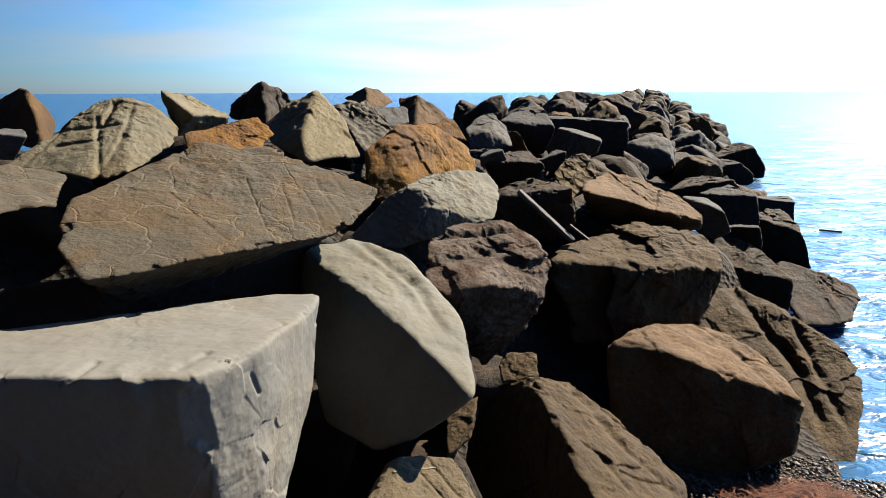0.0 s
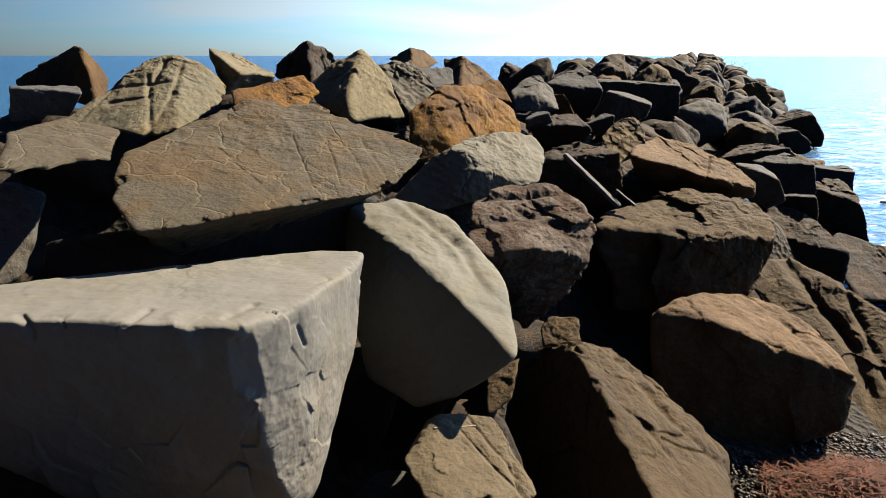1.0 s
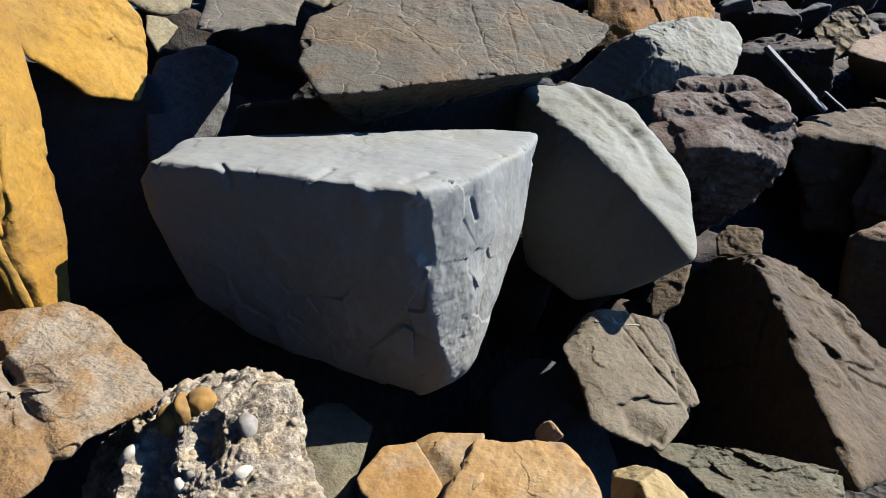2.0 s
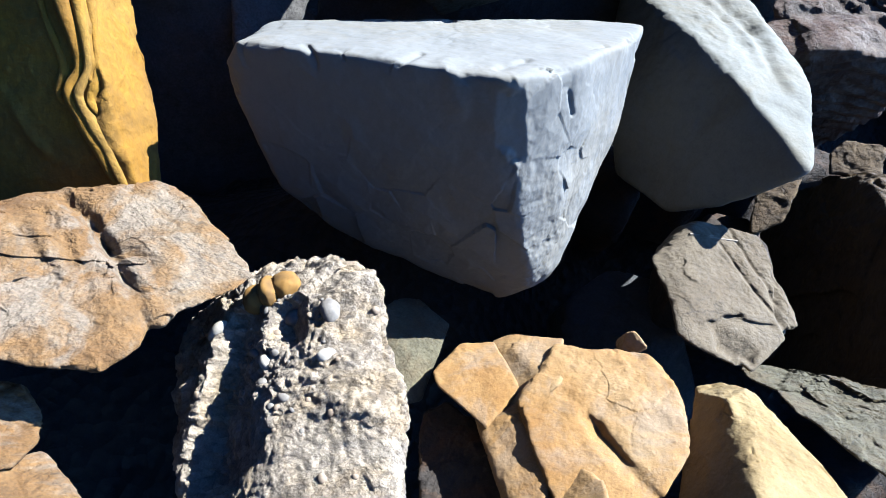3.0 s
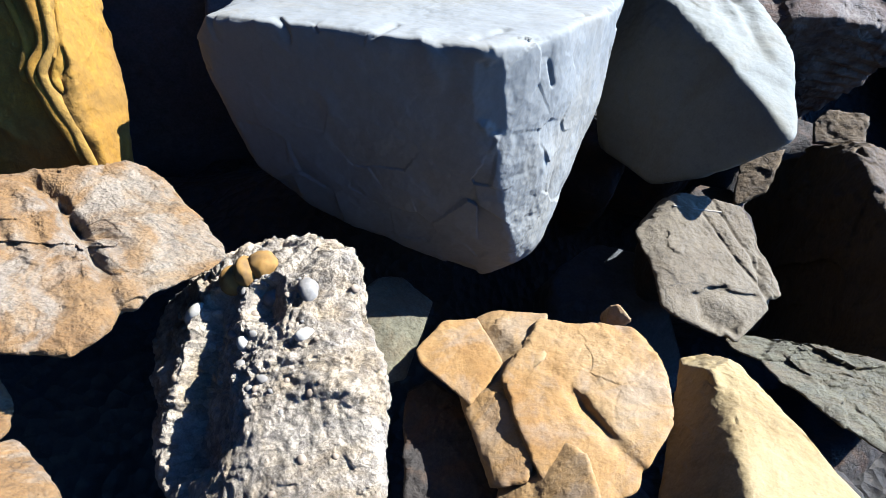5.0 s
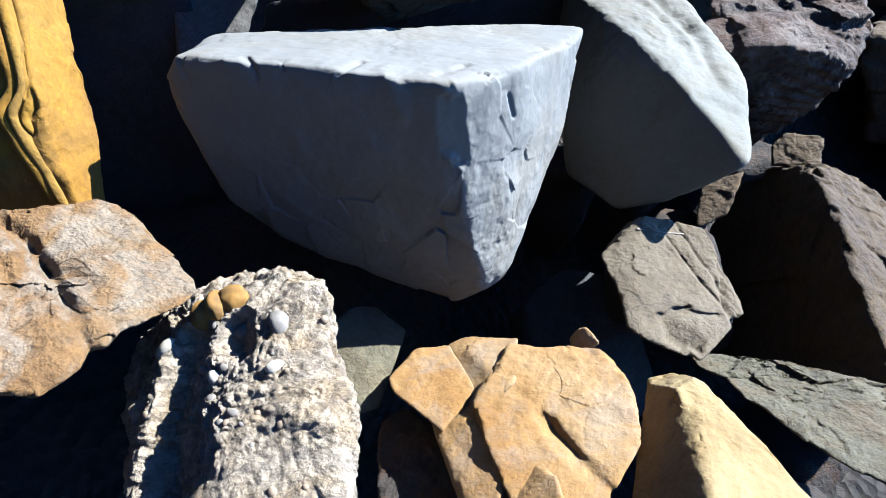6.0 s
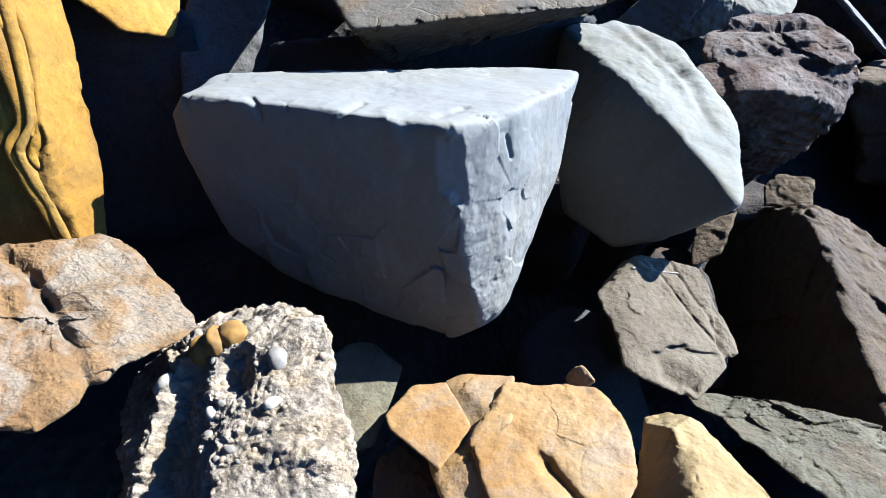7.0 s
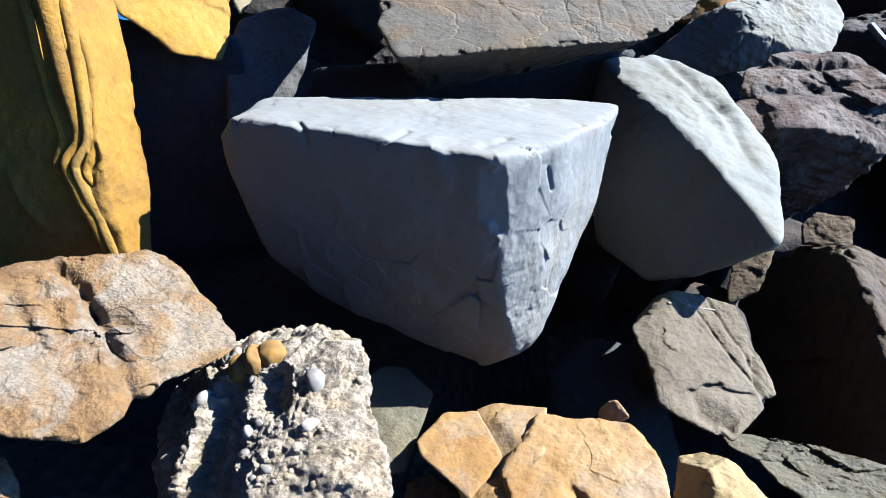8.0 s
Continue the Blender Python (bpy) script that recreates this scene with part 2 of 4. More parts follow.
def fbm(p, octaves=4, gain=0.5):
    out, a = np.zeros(len(p)), 1.0
    for o in range(octaves):
        out += a * grain_noise(p * 2.0 ** o + 17.3 * o)
        a *= gain
    return out


def ridged(p, octaves=3):
    out, a = np.zeros(len(p)), 1.0
    for o in range(octaves):
        out += a * (1 - 2 * np.abs(grain_noise(p * 2.0 ** o + 31.7 * o)))
        a *= 0.5
    return out


def broken(p, seed):
    """Relief of flat chips: every cell of a scatter of points has a slope of its own."""
    i0 = np.floor(p).astype(int)
    best = np.full(len(p), 9e9)
    out = np.zeros(len(p))
    for dx in (-1, 0, 1):
        for dy in (-1, 0, 1):
            for dz in (-1, 0, 1):
                c = i0 + (dx, dy, dz)
                m = c & 255
                k = PERM[PERM[PERM[m[:, 0]] + m[:, 1]] + m[:, 2]]
                v = p - (c + 0.5 + 0.45 * GRAD[k])
                d2 = (v * v).sum(1)
                new_best = d2 < best
                best = np.where(new_best, d2, best)
                out = np.where(new_best, (v * GRAD[(k + 91) & 255]).sum(1) + 0.35 * GRAD[(k + 37) & 255, 0], out)
    return out


BALL = {}


def ball(level):
    if level not in BALL:
        bm = bmesh.new()
        bmesh.ops.create_icosphere(bm, subdivisions=level, radius=1.0)
        v = np.array([x.co for x in bm.verts])
        BALL[level] = (v / np.linalg.norm(v, axis=1)[:, None], np.array([[x.index for x in t.verts] for t in bm.faces]))
        bm.free()
    return BALL[level]


def mesh_of(name, verts, tris, material):
    me = bpy.data.meshes.new(name)
    me.vertices.add(len(verts))
    me.vertices.foreach_set("co", np.asarray(verts, dtype=np.float32).ravel())
    me.loops.add(len(tris) * 3)
    me.loops.foreach_set("vertex_index", np.asarray(tris, dtype=np.int32).ravel())
    me.polygons.add(len(tris))
    me.polygons.foreach_set("loop_start", np.arange(0, len(tris) * 3, 3, dtype=np.int32))
    me.polygons.foreach_set("use_smooth", np.ones(len(tris), dtype=bool))
    me.update(calc_edges=True)
    me.materials.append(material)
    return me


def boulder_shape(facets, seed, level=6, hard=26.0, rough=1.0, strata=0.0, knobs=0.0, chips=1.0, grooves=(), front=None, rim=1.0, bulges=(), cuts=()):
    """A boulder broken along flat facets (bearing, climb, distance from its middle), with worn edges and broken relief.
    grooves: cracks as (bearing and climb of their plane, a point on them, reach, width, depth); a depth below 0 is a raised band.
    bulges: swellings as (place, radius, height). cuts: pieces split off along a plane, as (bearing and climb of the plane, a point on it, reach, roughness of the scar)."""
    d, tris = ball(level)
    if front is not None:                # finer on the side that is seen close by
        d = d + 0.5 * np.array(front)
        d /= np.linalg.norm(d, axis=1)[:, None]
    az, el, dist = (np.array([f[k] for f in facets], dtype=float) for k in range(3))
    az, el = np.radians(az), np.radians(el)
    nrm = np.stack([np.cos(el) * np.cos(az), np.cos(el) * np.sin(az), np.sin(el)], 1)
    shift = np.array([seed * 3.17, seed * 1.31, seed * 2.23]) % 97
    wob = np.stack([grain_noise(d * 2.6 + shift + k * 9.1) for k in range(3)], 1)
    dd = d + 0.035 * rough * wob
    q = np.maximum(dd @ nrm.T, 1e-4) / dist
    top2 = np.sort(q, axis=1)[:, -2:]
    edge = np.clip((top2[:, 0] / top2[:, 1] - 0.86) / 0.14, 0, 1)
    r = (q ** hard).sum(1) ** (-1 / hard) * 1.012
    p = d * r[:, None]
    s = 2 * float(np.median(r))
    f = np.array(p) / s
    h = 0.016 * fbm(f * 2.6 + shift, 4, 0.55) + 0.008 * ridged(f * 5.5 + shift, 3) + 0.006 * fbm(f * 16 + shift, 4, 0.6)
    h -= 0.05 * rim * edge ** 2 * np.clip(broken(f * 6.5 + shift + 50, seed) + 0.3 * fbm(f * 5 + shift, 2), 0, 1)
    if chips:
        fw = f + 0.05 * np.stack([grain_noise(f * 5 + shift + k * 7.7) for k in range(3)], 1)
        h += chips * (0.032 * broken(fw * 1.9 + shift, seed) + 0.011 * broken(fw * 5.5 + shift, seed))
    if strata:
        lay = f @ np.array([0.25, -0.15, 0.95]) * 13 + 0.9 * fbm(f * 2.2 + shift, 3)
        h += strata * 0.022 * (np.abs((lay % 1) - 0.5) * 2 - 0.5)
    h *= s * rough
    if knobs:
        h += knobs * s * (0.05 * np.abs(grain_noise(f * 7 + shift)) + 0.035 * np.abs(grain_noise(f * 15 + shift)) + 0.02 * np.abs(grain_noise(f * 31 + shift)) - 0.03)
    wave = 0.25 * grain_noise(f * 5 + shift + 3) + 0.1 * grain_noise(f * 14 + shift + 5)
    for a, e, x, y, z, reach, width, depth in grooves:
        a, e = radians(a), radians(e)
        v = p - (x, y, z)
        far = np.abs(v @ (math.cos(e) * math.cos(a), math.cos(e) * math.sin(a), math.sin(e)) + wave * width * 0.9) / (width * (1 + 0.5 * wave))
        out = np.array((x, y, z)) / math.sqrt(x * x + y * y + z * z)
        flat = v - (v @ out)[:, None] * out
        near = np.clip(1.35 - np.linalg.norm(flat, axis=1) / (reach * 1.05 + width), 0, 0.35) / 0.35 * (p @ out > 0)
        h -= depth * np.exp(-far ** 2 * 2.2) * near
    p = p + d * h[:, None]
    for x, y, z, radius, height in bulges:
        c = np.array((x, y, z))
        p = p + c / np.linalg.norm(c) * (height * np.exp(-((p - c) ** 2).sum(1) / radius ** 2))[:, None]
    for a, e, x, y, z, reach, scar in cuts:
        a, e = radians(a), radians(e)
        out = np.array((math.cos(e) * math.cos(a), math.cos(e) * math.sin(a), math.sin(e)))
        v = p - (x, y, z)
        over = v @ out
        wide = np.linalg.norm(v - over[:, None] * out, axis=1) * (1 + 0.22 * grain_noise(p * 22 + shift) + 0.1 * grain_noise(p * 60 + shift))
        near = np.clip((1.15 - wide / reach) / 0.25, 0, 1)
        rugged = scar * (fbm(p * 30 + shift, 4, 0.55) + 0.3 * broken(p * 26 + shift, seed))
        p = p + out * (near * (np.where(over < reach * 1.5, -np.maximum(over, 0), 0) + rugged * np.exp(-(np.minimum(over, 0) / 0.02) ** 2)))[:, None]
    return p, tris


def boulder(name, label, material, centre, facets, seed, level=6, hard=26.0, rough=1.0, strata=0.0, knobs=0.0, chips=1.0, grooves=(), rim=1.0, category="boulder", bulges=(), cuts=()):
    p, tris = boulder_shape(facets, seed, level, hard, rough, strata, knobs, chips, grooves, (SHORE - Vector(centre)).normalized(), rim, bulges, cuts)
    ob = new(name, mesh_of(name, p, tris, MAT[material]))
    ob.location = centre
    ROCKS.append((Vector(centre), float(p[:, 2].min()), float(np.percentile(np.linalg.norm(p[:, :2], axis=1), 70))))
    return tagged(ob, label, category, "boulders of the breakwater")


def add_lump(ob, centre, facets, seed, level=6, hard=30.0, rough=1.0, chips=1.0):
    """A cracked-off piece of a fractured block that still sits in its place."""
    p, tris = boulder_shape(facets, seed, level, hard, rough, chips=chips, front=(SHORE - Vector(centre)).normalized())
    piece = new("fragment", mesh_of("fragment", p, tris, ob.data.materials[0]))
    piece.parent = ob
    piece.location = Vector(centre) - ob.location
    return piece


ROCKS = []
SHORE = Vector((0, 0, 2.3))           # the near, shoreward side

# ---- boulders: middle, then facets as (bearing, climb, distance) ----
boulder("rock_block", "large blue-grey block with a pale sunlit top and chipped edge", "grey", (-0.844, 1.649, 1.545),
        [(-91, -10, 0.379), (93, 85, 0.335), (-7, -1, 0.427), (-27, -3, 0.472), (-89, -18, 0.378), (-140, -13, 0.534), (-123, -43, 0.414), (-104, -56, 0.372), (-21, -50, 0.45), (9, -20, 0.398), (15, -9, 0.434), (117, 67, 0.341), (-162, 38, 0.618), (114, -25, 0.435), (76, -7, 0.359), (152, -7, 0.359), (114, 17, 0.351), (114, -64, 0.369)],
        11, 8, 60, 0.34, chips=0.12, rim=1.6,
        cuts=[(-64, -10, 0.335, -0.415, 0.28, 0.085, 0.001), (-26, -3, 0.372, -0.33, 0.06, 0.13, 0.0018), (-26, -2, 0.38, -0.31, -0.12, 0.11, 0.0018), (-75, -30, 0.37, -0.33, -0.2, 0.06, 0.002)],
        grooves=[(-5, -59, 0.072, -0.41, 0.376, 0.021, 0.01, 0.01), (-162, -10, 0.401, -0.29, 0.289, 0.019, 0.005, 0.008), (-134, -22, -0.18, -0.43, 0.366, 0.02, 0.012, 0.012), (-23, -63, 0.279, -0.347, 0.371, 0.033, 0.01, 0.012), (-149, -15, 0.183, -0.451, 0.357, 0.026, 0.03, -0.008)])
boulder("boulder", "pale grey boulder with a white weathered ridge and shaded side", "pale", (-0.227, 2.429, 1.537),
        [(-132, 20, 0.319), (-56, 77, 0.291), (-26, 68, 0.287), (-173, -15, 0.293), (-134, -62, 0.368), (-34, -58, 0.335), (-20, -46, 0.324), (4, 3, 0.285), (19, 33, 0.247), (44, 60, 0.316), (144, 63, 0.43), (-177, -2, 0.333), (93, -19, 0.464), (55, -2, 0.383), (130, -2, 0.383), (93, 23, 0.375), (93, -58, 0.394)],
        12, 7, 39, 0.5, chips=0.15, rim=0.5,
        grooves=[(-154, -59, -0.11, 0.021, 0.318, 0.134, 0.03, 0.012), (-165, -42, 0.104, -0.247, 0.228, 0.122, 0.03, 0.012), (-159, -55, -0.023, 0.034, 0.309, 0.142, 0.022, 0.016), (-169, -37, 0.167, -0.232, 0.208, 0.109, 0.022, 0.016), (-137, -63, 0.243, -0.5, 0.134, 0.051, 0.02, 0.01)])
boulder("rock_slab", "broad flat grey-brown sandstone slab with veins and broken rim", "slab", (-0.861, 2.449, 2.074),
        [(-52, 69, 0.15), (-46, -60, 0.316), (-151, -32, 0.474), (-17, -79, 0.231), (-3, -73, 0.216), (6, -58, 0.295), (180, 58, 0.257), (-158, 9, 0.486), (72, 6, 0.263), (147, 6, 0.263), (109, 33, 0.258), (109, -48, 0.271)],
        13, 8, 51, 0.8, chips=0.4, rim=3.6,
        grooves=[(-164, -13, 0.301, -0.208, 0.027, 0.075, 0.006, 0.012), (-164, -24, 0.385, -0.179, 0.016, 0.087, 0.006, 0.014), (-164, -30, 0.435, -0.105, 0.026, 0.097, 0.006, 0.014), (-166, -29, 0.478, -0.03, 0.039, 0.103, 0.006, 0.012), (-167, -31, 0.51, 0.061, 0.059, 0.081, 0.006, 0.012), (-140, -78, 0.124, 0.178, 0.185, 0.114, 0.008, 0.012), (-128, -81, 0.381, 0.244, 0.145, 0.155, 0.008, 0.012), (-160, -18, 0.201, -0.256, 0.036, 0.075, 0.006, 0.006), (10, -72, -0.162, 0.137, 0.24, 0.093, 0.012, -0.006), (-149, -43, 0.032, -0.389, 0.035, 0.105, 0.006, 0.006), (-124, -75, -0.151, -0.302, 0.105, 0.062, 0.01, -0.006)])
boulder("rock_slab", "low flat grey-brown rock in the shade beside the slab", "slab", (-1.567, 2.213, 2.177),
        [(-22, 75, 0.046), (-150, 3, 0.137), (179, -88, 0.03), (37, -55, 0.1), (70, 69, 0.094), (-174, 65, 0.081), (87, 9, 0.168), (163, 9, 0.168), (125, 36, 0.164)],
        14, 6, 45, 1, chips=0.5)
boulder("boulder", "smooth grey boulder in deep shade under the slab", "bluegrey", (-1.842, 2.104, 1.856),
        [(-38, 28, 0.236), (-146, 4, 0.112), (12, -76, 0.159), (40, -26, 0.13), (66, 58, 0.19), (-180, 65, 0.123), (-151, 22, 0.099), (130, -11, 0.348), (92, 5, 0.287), (130, 31, 0.281), (130, -49, 0.295)],
        15, 6, 13, 0.7, chips=0.1)
ochre_big = boulder("boulder", "tall yellow-ochre boulder with wavy raised bands", "ochre", (-1.824, 1.196, 1.767),
        [(-76, 17, 0.275), (29, 12, 0.228), (-111, -21, 0.501), (-14, -68, 0.458), (22, -58, 0.378), (55, -15, 0.159), (58, -10, 0.15), (59, -4, 0.17), (-156, 76, 0.557), (-128, 21, 0.353), (146, -15, 0.406), (109, 1, 0.335), (-176, 1, 0.335), (146, 27, 0.328), (146, -54, 0.344)],
        16, 7, 39, 0.6, chips=0.2,
        grooves=[(-128, 13, 0.331, -0.171, 0.117, 0.049, 0.012, 0.014), (-131, 21, 0.379, -0.231, 0.058, 0.031, 0.012, 0.014), (-114, -14, 0.337, -0.363, -0.014, 0.055, 0.025, -0.014), (-107, -29, 0.431, -0.379, -0.067, 0.035, 0.025, -0.014), (-122, -8, 0.378, -0.202, -0.005, 0.034, 0.03, 0.012), (-121, -12, 0.393, -0.194, -0.084, 0.044, 0.03, 0.012)])
boulder("boulder", "smooth yellow sandstone boulder with a dark broken underside", "ochre", (-1.993, 1.819, 2.089),
        [(-6, 36, 0.177), (-135, -33, 0.114), (-135, -47, 0.093), (-130, -72, 0.127), (48, -25, 0.176), (50, -10, 0.171), (54, 23, 0.185), (173, 79, 0.239), (-141, 38, 0.253), (137, -6, 0.348), (99, 8, 0.287), (174, 8, 0.287), (137, 36, 0.281), (137, -45, 0.295)],
        17, 6, 36, 1, chips=0.4)
boulder("boulder", "rounded cream sandstone boulder on the pile top", "cream", (-2.477, 2.713, 2.33),
        [(-18, 50, 0.196), (-142, -20, 0.202), (-144, -60, 0.152), (70, -85, 0.191), (46, -23, 0.191), (48, 18, 0.16), (50, 31, 0.178), (69, 76, 0.243), (-146, 50, 0.253), (94, 12, 0.383), (171, 12, 0.383), (132, 40, 0.375), (132, -40, 0.394)],
        18, 6, 18, 1, chips=0.5)
boulder("stone", "small cream stone wedged between larger rocks", "cream", (-1.891, 2.076, 2.093),
        [(-13, 48, 0.067), (-146, 4, 0.03), (-143, -28, 0.03), (45, -53, 0.03), (58, 40, 0.047), (117, 75, 0.043)],
        19, 5, 21, 1)
boulder("boulder", "tan and grey weathered boulder split by a dark crack", "tan", (-1.319, 0.773, 1.545),
        [(20, 76, 0.137), (6, 74, 0.154), (-10, 70, 0.19), (-128, 19, 0.284), (-80, -48, 0.194), (-5, -59, 0.153), (60, 2, 0.225), (67, 14, 0.212), (86, 37, 0.191), (131, 56, 0.143), (141, 57, 0.142), (150, -29, 0.319), (112, -10, 0.263), (-172, -10, 0.263), (150, 13, 0.258), (150, -68, 0.271)],
        20, 8, 36, 1, chips=1.1,
        grooves=[(-107, -25, 0.022, -0.026, 0.138, 0.03, 0.022, 0.03), (-116, -9, 0.116, -0.058, 0.119, 0.034, 0.022, 0.03), (-117, -7, 0.206, -0.1, 0.102, 0.03, 0.022, 0.03), (-120, -2, 0.297, -0.148, 0.08, 0.043, 0.022, 0.03), (-94, -40, 0.178, -0.067, 0.106, 0.026, 0.03, 0.016), (-116, -12, 0.267, -0.088, 0.087, 0.044, 0.03, 0.016), (-116, 2, 0.052, -0.154, 0.142, 0.05, 0.03, 0.01), (-111, -9, 0.188, -0.211, 0.114, 0.047, 0.03, 0.01), (-114, -6, 0.059, -0.109, 0.137, 0.048, 0.02, 0.008), (-117, -2, 0.191, -0.169, 0.111, 0.044, 0.02, 0.008)])
conglomerate = boulder("conglomerate_rock", "rough whitish conglomerate rock studded with rounded pebbles", "conglo", (-0.88, 0.799, 1.327),
        [(-130, 42, 0.163), (-118, 67, 0.171), (0, 82, 0.221), (-136, 3, 0.233), (-126, -6, 0.254), (-65, -36, 0.358), (29, -13, 0.22), (42, -2, 0.196), (64, 21, 0.257), (115, 46, 0.243), (159, 45, 0.232), (136, -44, 0.29), (95, -21, 0.239), (177, -21, 0.239), (136, -2, 0.234), (136, -82, 0.246)],
        21, 8, 39, 1.1, knobs=0.8, chips=0.3,
        bulges=[(0.15, 0.085, 0.21, 0.08, 0.055), (0.29, -0.12, 0.18, 0.1, 0.025), (0.06, 0.14, 0.21, 0.06, 0.02)],
        cuts=[(-135, 33, 0.028, -0.082, 0.146, 0.11, 0.008), (-135, 30, 0.068, -0.202, 0.061, 0.11, 0.008), (-132, 30, 0.075, 0.0, 0.19, 0.05, 0.004)])
boulder("stone", "small smooth grey-green stone wedged in the gap", "green", (-0.8, 1.202, 1.127),
        [(25, 72, 0.122), (3, 55, 0.151), (-38, 78, 0.151), (-125, -30, 0.088), (-58, -51, 0.125), (12, -26, 0.071), (65, 26, 0.105), (119, 43, 0.114), (167, 32, 0.1), (-158, 2, 0.081), (121, -42, 0.232), (80, -20, 0.192), (161, -20, 0.192), (121, 0, 0.187), (121, -81, 0.197)],
        22, 6, 39, 0.4, chips=0.3)
orange_block = boulder("rock_block", "fractured orange-tan block with a broad smooth face", "orange", (-0.215, 1.088, 1.207),
        [(-156, 88, 0.125), (-149, -24, 0.154), (-138, -31, 0.147), (-50, -36, 0.179), (-11, -15, 0.147), (11, 3, 0.146), (30, 19, 0.153), (53, 32, 0.166), (102, 40, 0.158), (106, 40, 0.16), (175, 7, 0.177), (94, -48, 0.232), (53, -24, 0.192), (136, -24, 0.192), (94, -6, 0.187), (94, -86, 0.197)],
        23, 7, 39, 0.6, chips=0.25,
        grooves=[(-131, -31, 0.011, -0.168, 0.123, 0.029, 0.022, 0.016), (-125, -33, 0.072, -0.216, 0.125, 0.042, 0.022, 0.016)])
add_lump(orange_block, (-0.557, 1.098, 1.188),
         [(-127, 87, 0.108), (-138, -26, 0.06), (-116, -40, 0.044), (-13, -35, 0.077), (44, 13, 0.075), (118, 39, 0.074), (170, 21, 0.066), (112, -46, 0.203), (71, -23, 0.168), (154, -23, 0.168), (112, -4, 0.164)],
         70, 6, 51, 0.5, chips=0.25)
add_lump(orange_block, (-0.463, 1.204, 1.174),
         [(164, 64, 0.103), (133, 77, 0.108), (-153, 59, 0.124), (-152, -20, 0.061), (-143, -28, 0.049), (-21, -38, 0.055), (12, -11, 0.072), (105, 40, 0.064), (142, 34, 0.075), (106, -44, 0.232)],
         71, 6, 51, 0.5, chips=0.3)
add_lump(orange_block, (-0.397, 0.963, 1.163),
         [(153, 63, 0.116), (-156, 71, 0.132), (-144, 33, 0.133), (-142, -24, 0.041), (-50, -40, 0.097), (6, -13, 0.072), (41, 12, 0.05), (73, 28, 0.08), (145, 27, 0.091), (106, -51, 0.232), (106, -9, 0.187)],
         72, 6, 60, 0.7, chips=0.5)
add_lump(orange_block, (-0.257, 0.808, 1.202),
         [(174, 54, 0.086), (-77, -38, 0.066), (-32, -29, 0.051), (24, 5, 0.083), (68, 26, 0.094), (151, 16, 0.062), (175, 3, 0.064), (-167, -9, 0.067), (54, -30, 0.168), (144, -30, 0.168), (99, -14, 0.164), (-81, -85, 0.172)],
         73, 6, 51, 0.7, chips=0.6)
boulder("stone", "small tan stone behind the orange block", "orange", (-0.216, 1.262, 1.29),
        [(0, 62, 0.05), (-170, 10, 0.022), (-134, -47, 0.03), (-30, -30, 0.026), (46, 29, 0.026), (124, 37, 0.026), (-100, 25, 0.035), (0, -80, 0.07)],
        24, 5, 21, 1)
boulder("rock_block", "sand-coloured angular block with a rough crest", "sand", (0.069, 1.11, 1.177),
        [(-175, 34, 0.128), (56, 77, 0.15), (166, 63, 0.151), (-67, -38, 0.154), (-46, -28, 0.174), (39, 32, 0.113), (67, 39, 0.142), (119, 33, 0.178), (-180, -16, 0.096), (37, -24, 0.239), (120, -24, 0.239), (79, -5, 0.234), (79, -86, 0.246)],
        25, 7, 45, 0.5, chips=0.25,
        cuts=[(140, 50, -0.075, 0.08, 0.115, 0.06, 0.002)],
        grooves=[(-161, -26, -0.057, 0.031, 0.137, 0.035, 0.02, -0.012)])
boulder("rock_block", "angular grey-brown block with a split lit face", "greytan", (-0.015, 1.668, 1.257),
        [(165, 30, 0.2), (-98, 79, 0.16), (-25, 69, 0.107), (-162, -34, 0.13), (-117, -56, 0.142), (-22, -29, 0.168), (19, 22, 0.114), (27, 29, 0.121), (85, 51, 0.149), (104, 51, 0.162), (49, -14, 0.263), (126, -14, 0.263), (88, 7, 0.258), (88, -73, 0.271)],
        26, 7, 51, 0.8, chips=0.4,
        cuts=[(-75, 52, 0.03, -0.29, 0.055, 0.06, 0.0015), (10, 40, 0.15, -0.1, 0.035, 0.06, 0.002)],
        grooves=[(-151, -39, 0.006, -0.069, 0.101, 0.108, 0.007, 0.006), (-147, -41, 0.124, -0.175, 0.043, 0.055, 0.007, 0.006), (-155, -37, 0.045, -0.036, 0.093, 0.124, 0.006, 0.006), (-50, -43, -0.017, -0.287, 0.074, 0.027, 0.013, 0.02), (-82, -52, 0.054, -0.239, 0.057, 0.045, 0.013, 0.02), (-168, -26, 0.094, 0.016, 0.084, 0.076, 0.008, 0.012), (-174, -18, 0.114, -0.107, 0.058, 0.051, 0.009, 0.014), (-165, -27, 0.139, -0.202, 0.034, 0.032, 0.009, 0.014), (-147, -36, 0.015, -0.349, 0.053, 0.047, 0.008, 0.012)])
boulder("rock_slab", "long grey-green slab with a rough layered face", "green", (0.3, 1.5, 1.072),
        [(113, 76, 0.1), (-124, -55, 0.03), (-119, -56, 0.03), (-104, -56, 0.039), (-2, 16, 0.218), (91, 42, 0.055), (119, 34, 0.114), (33, -18, 0.239)],
        27, 7, 45, 1.6, chips=1.5,
        grooves=[(-102, -50, -0.061, -0.176, 0.138, 0.096, 0.03, 0.01)])
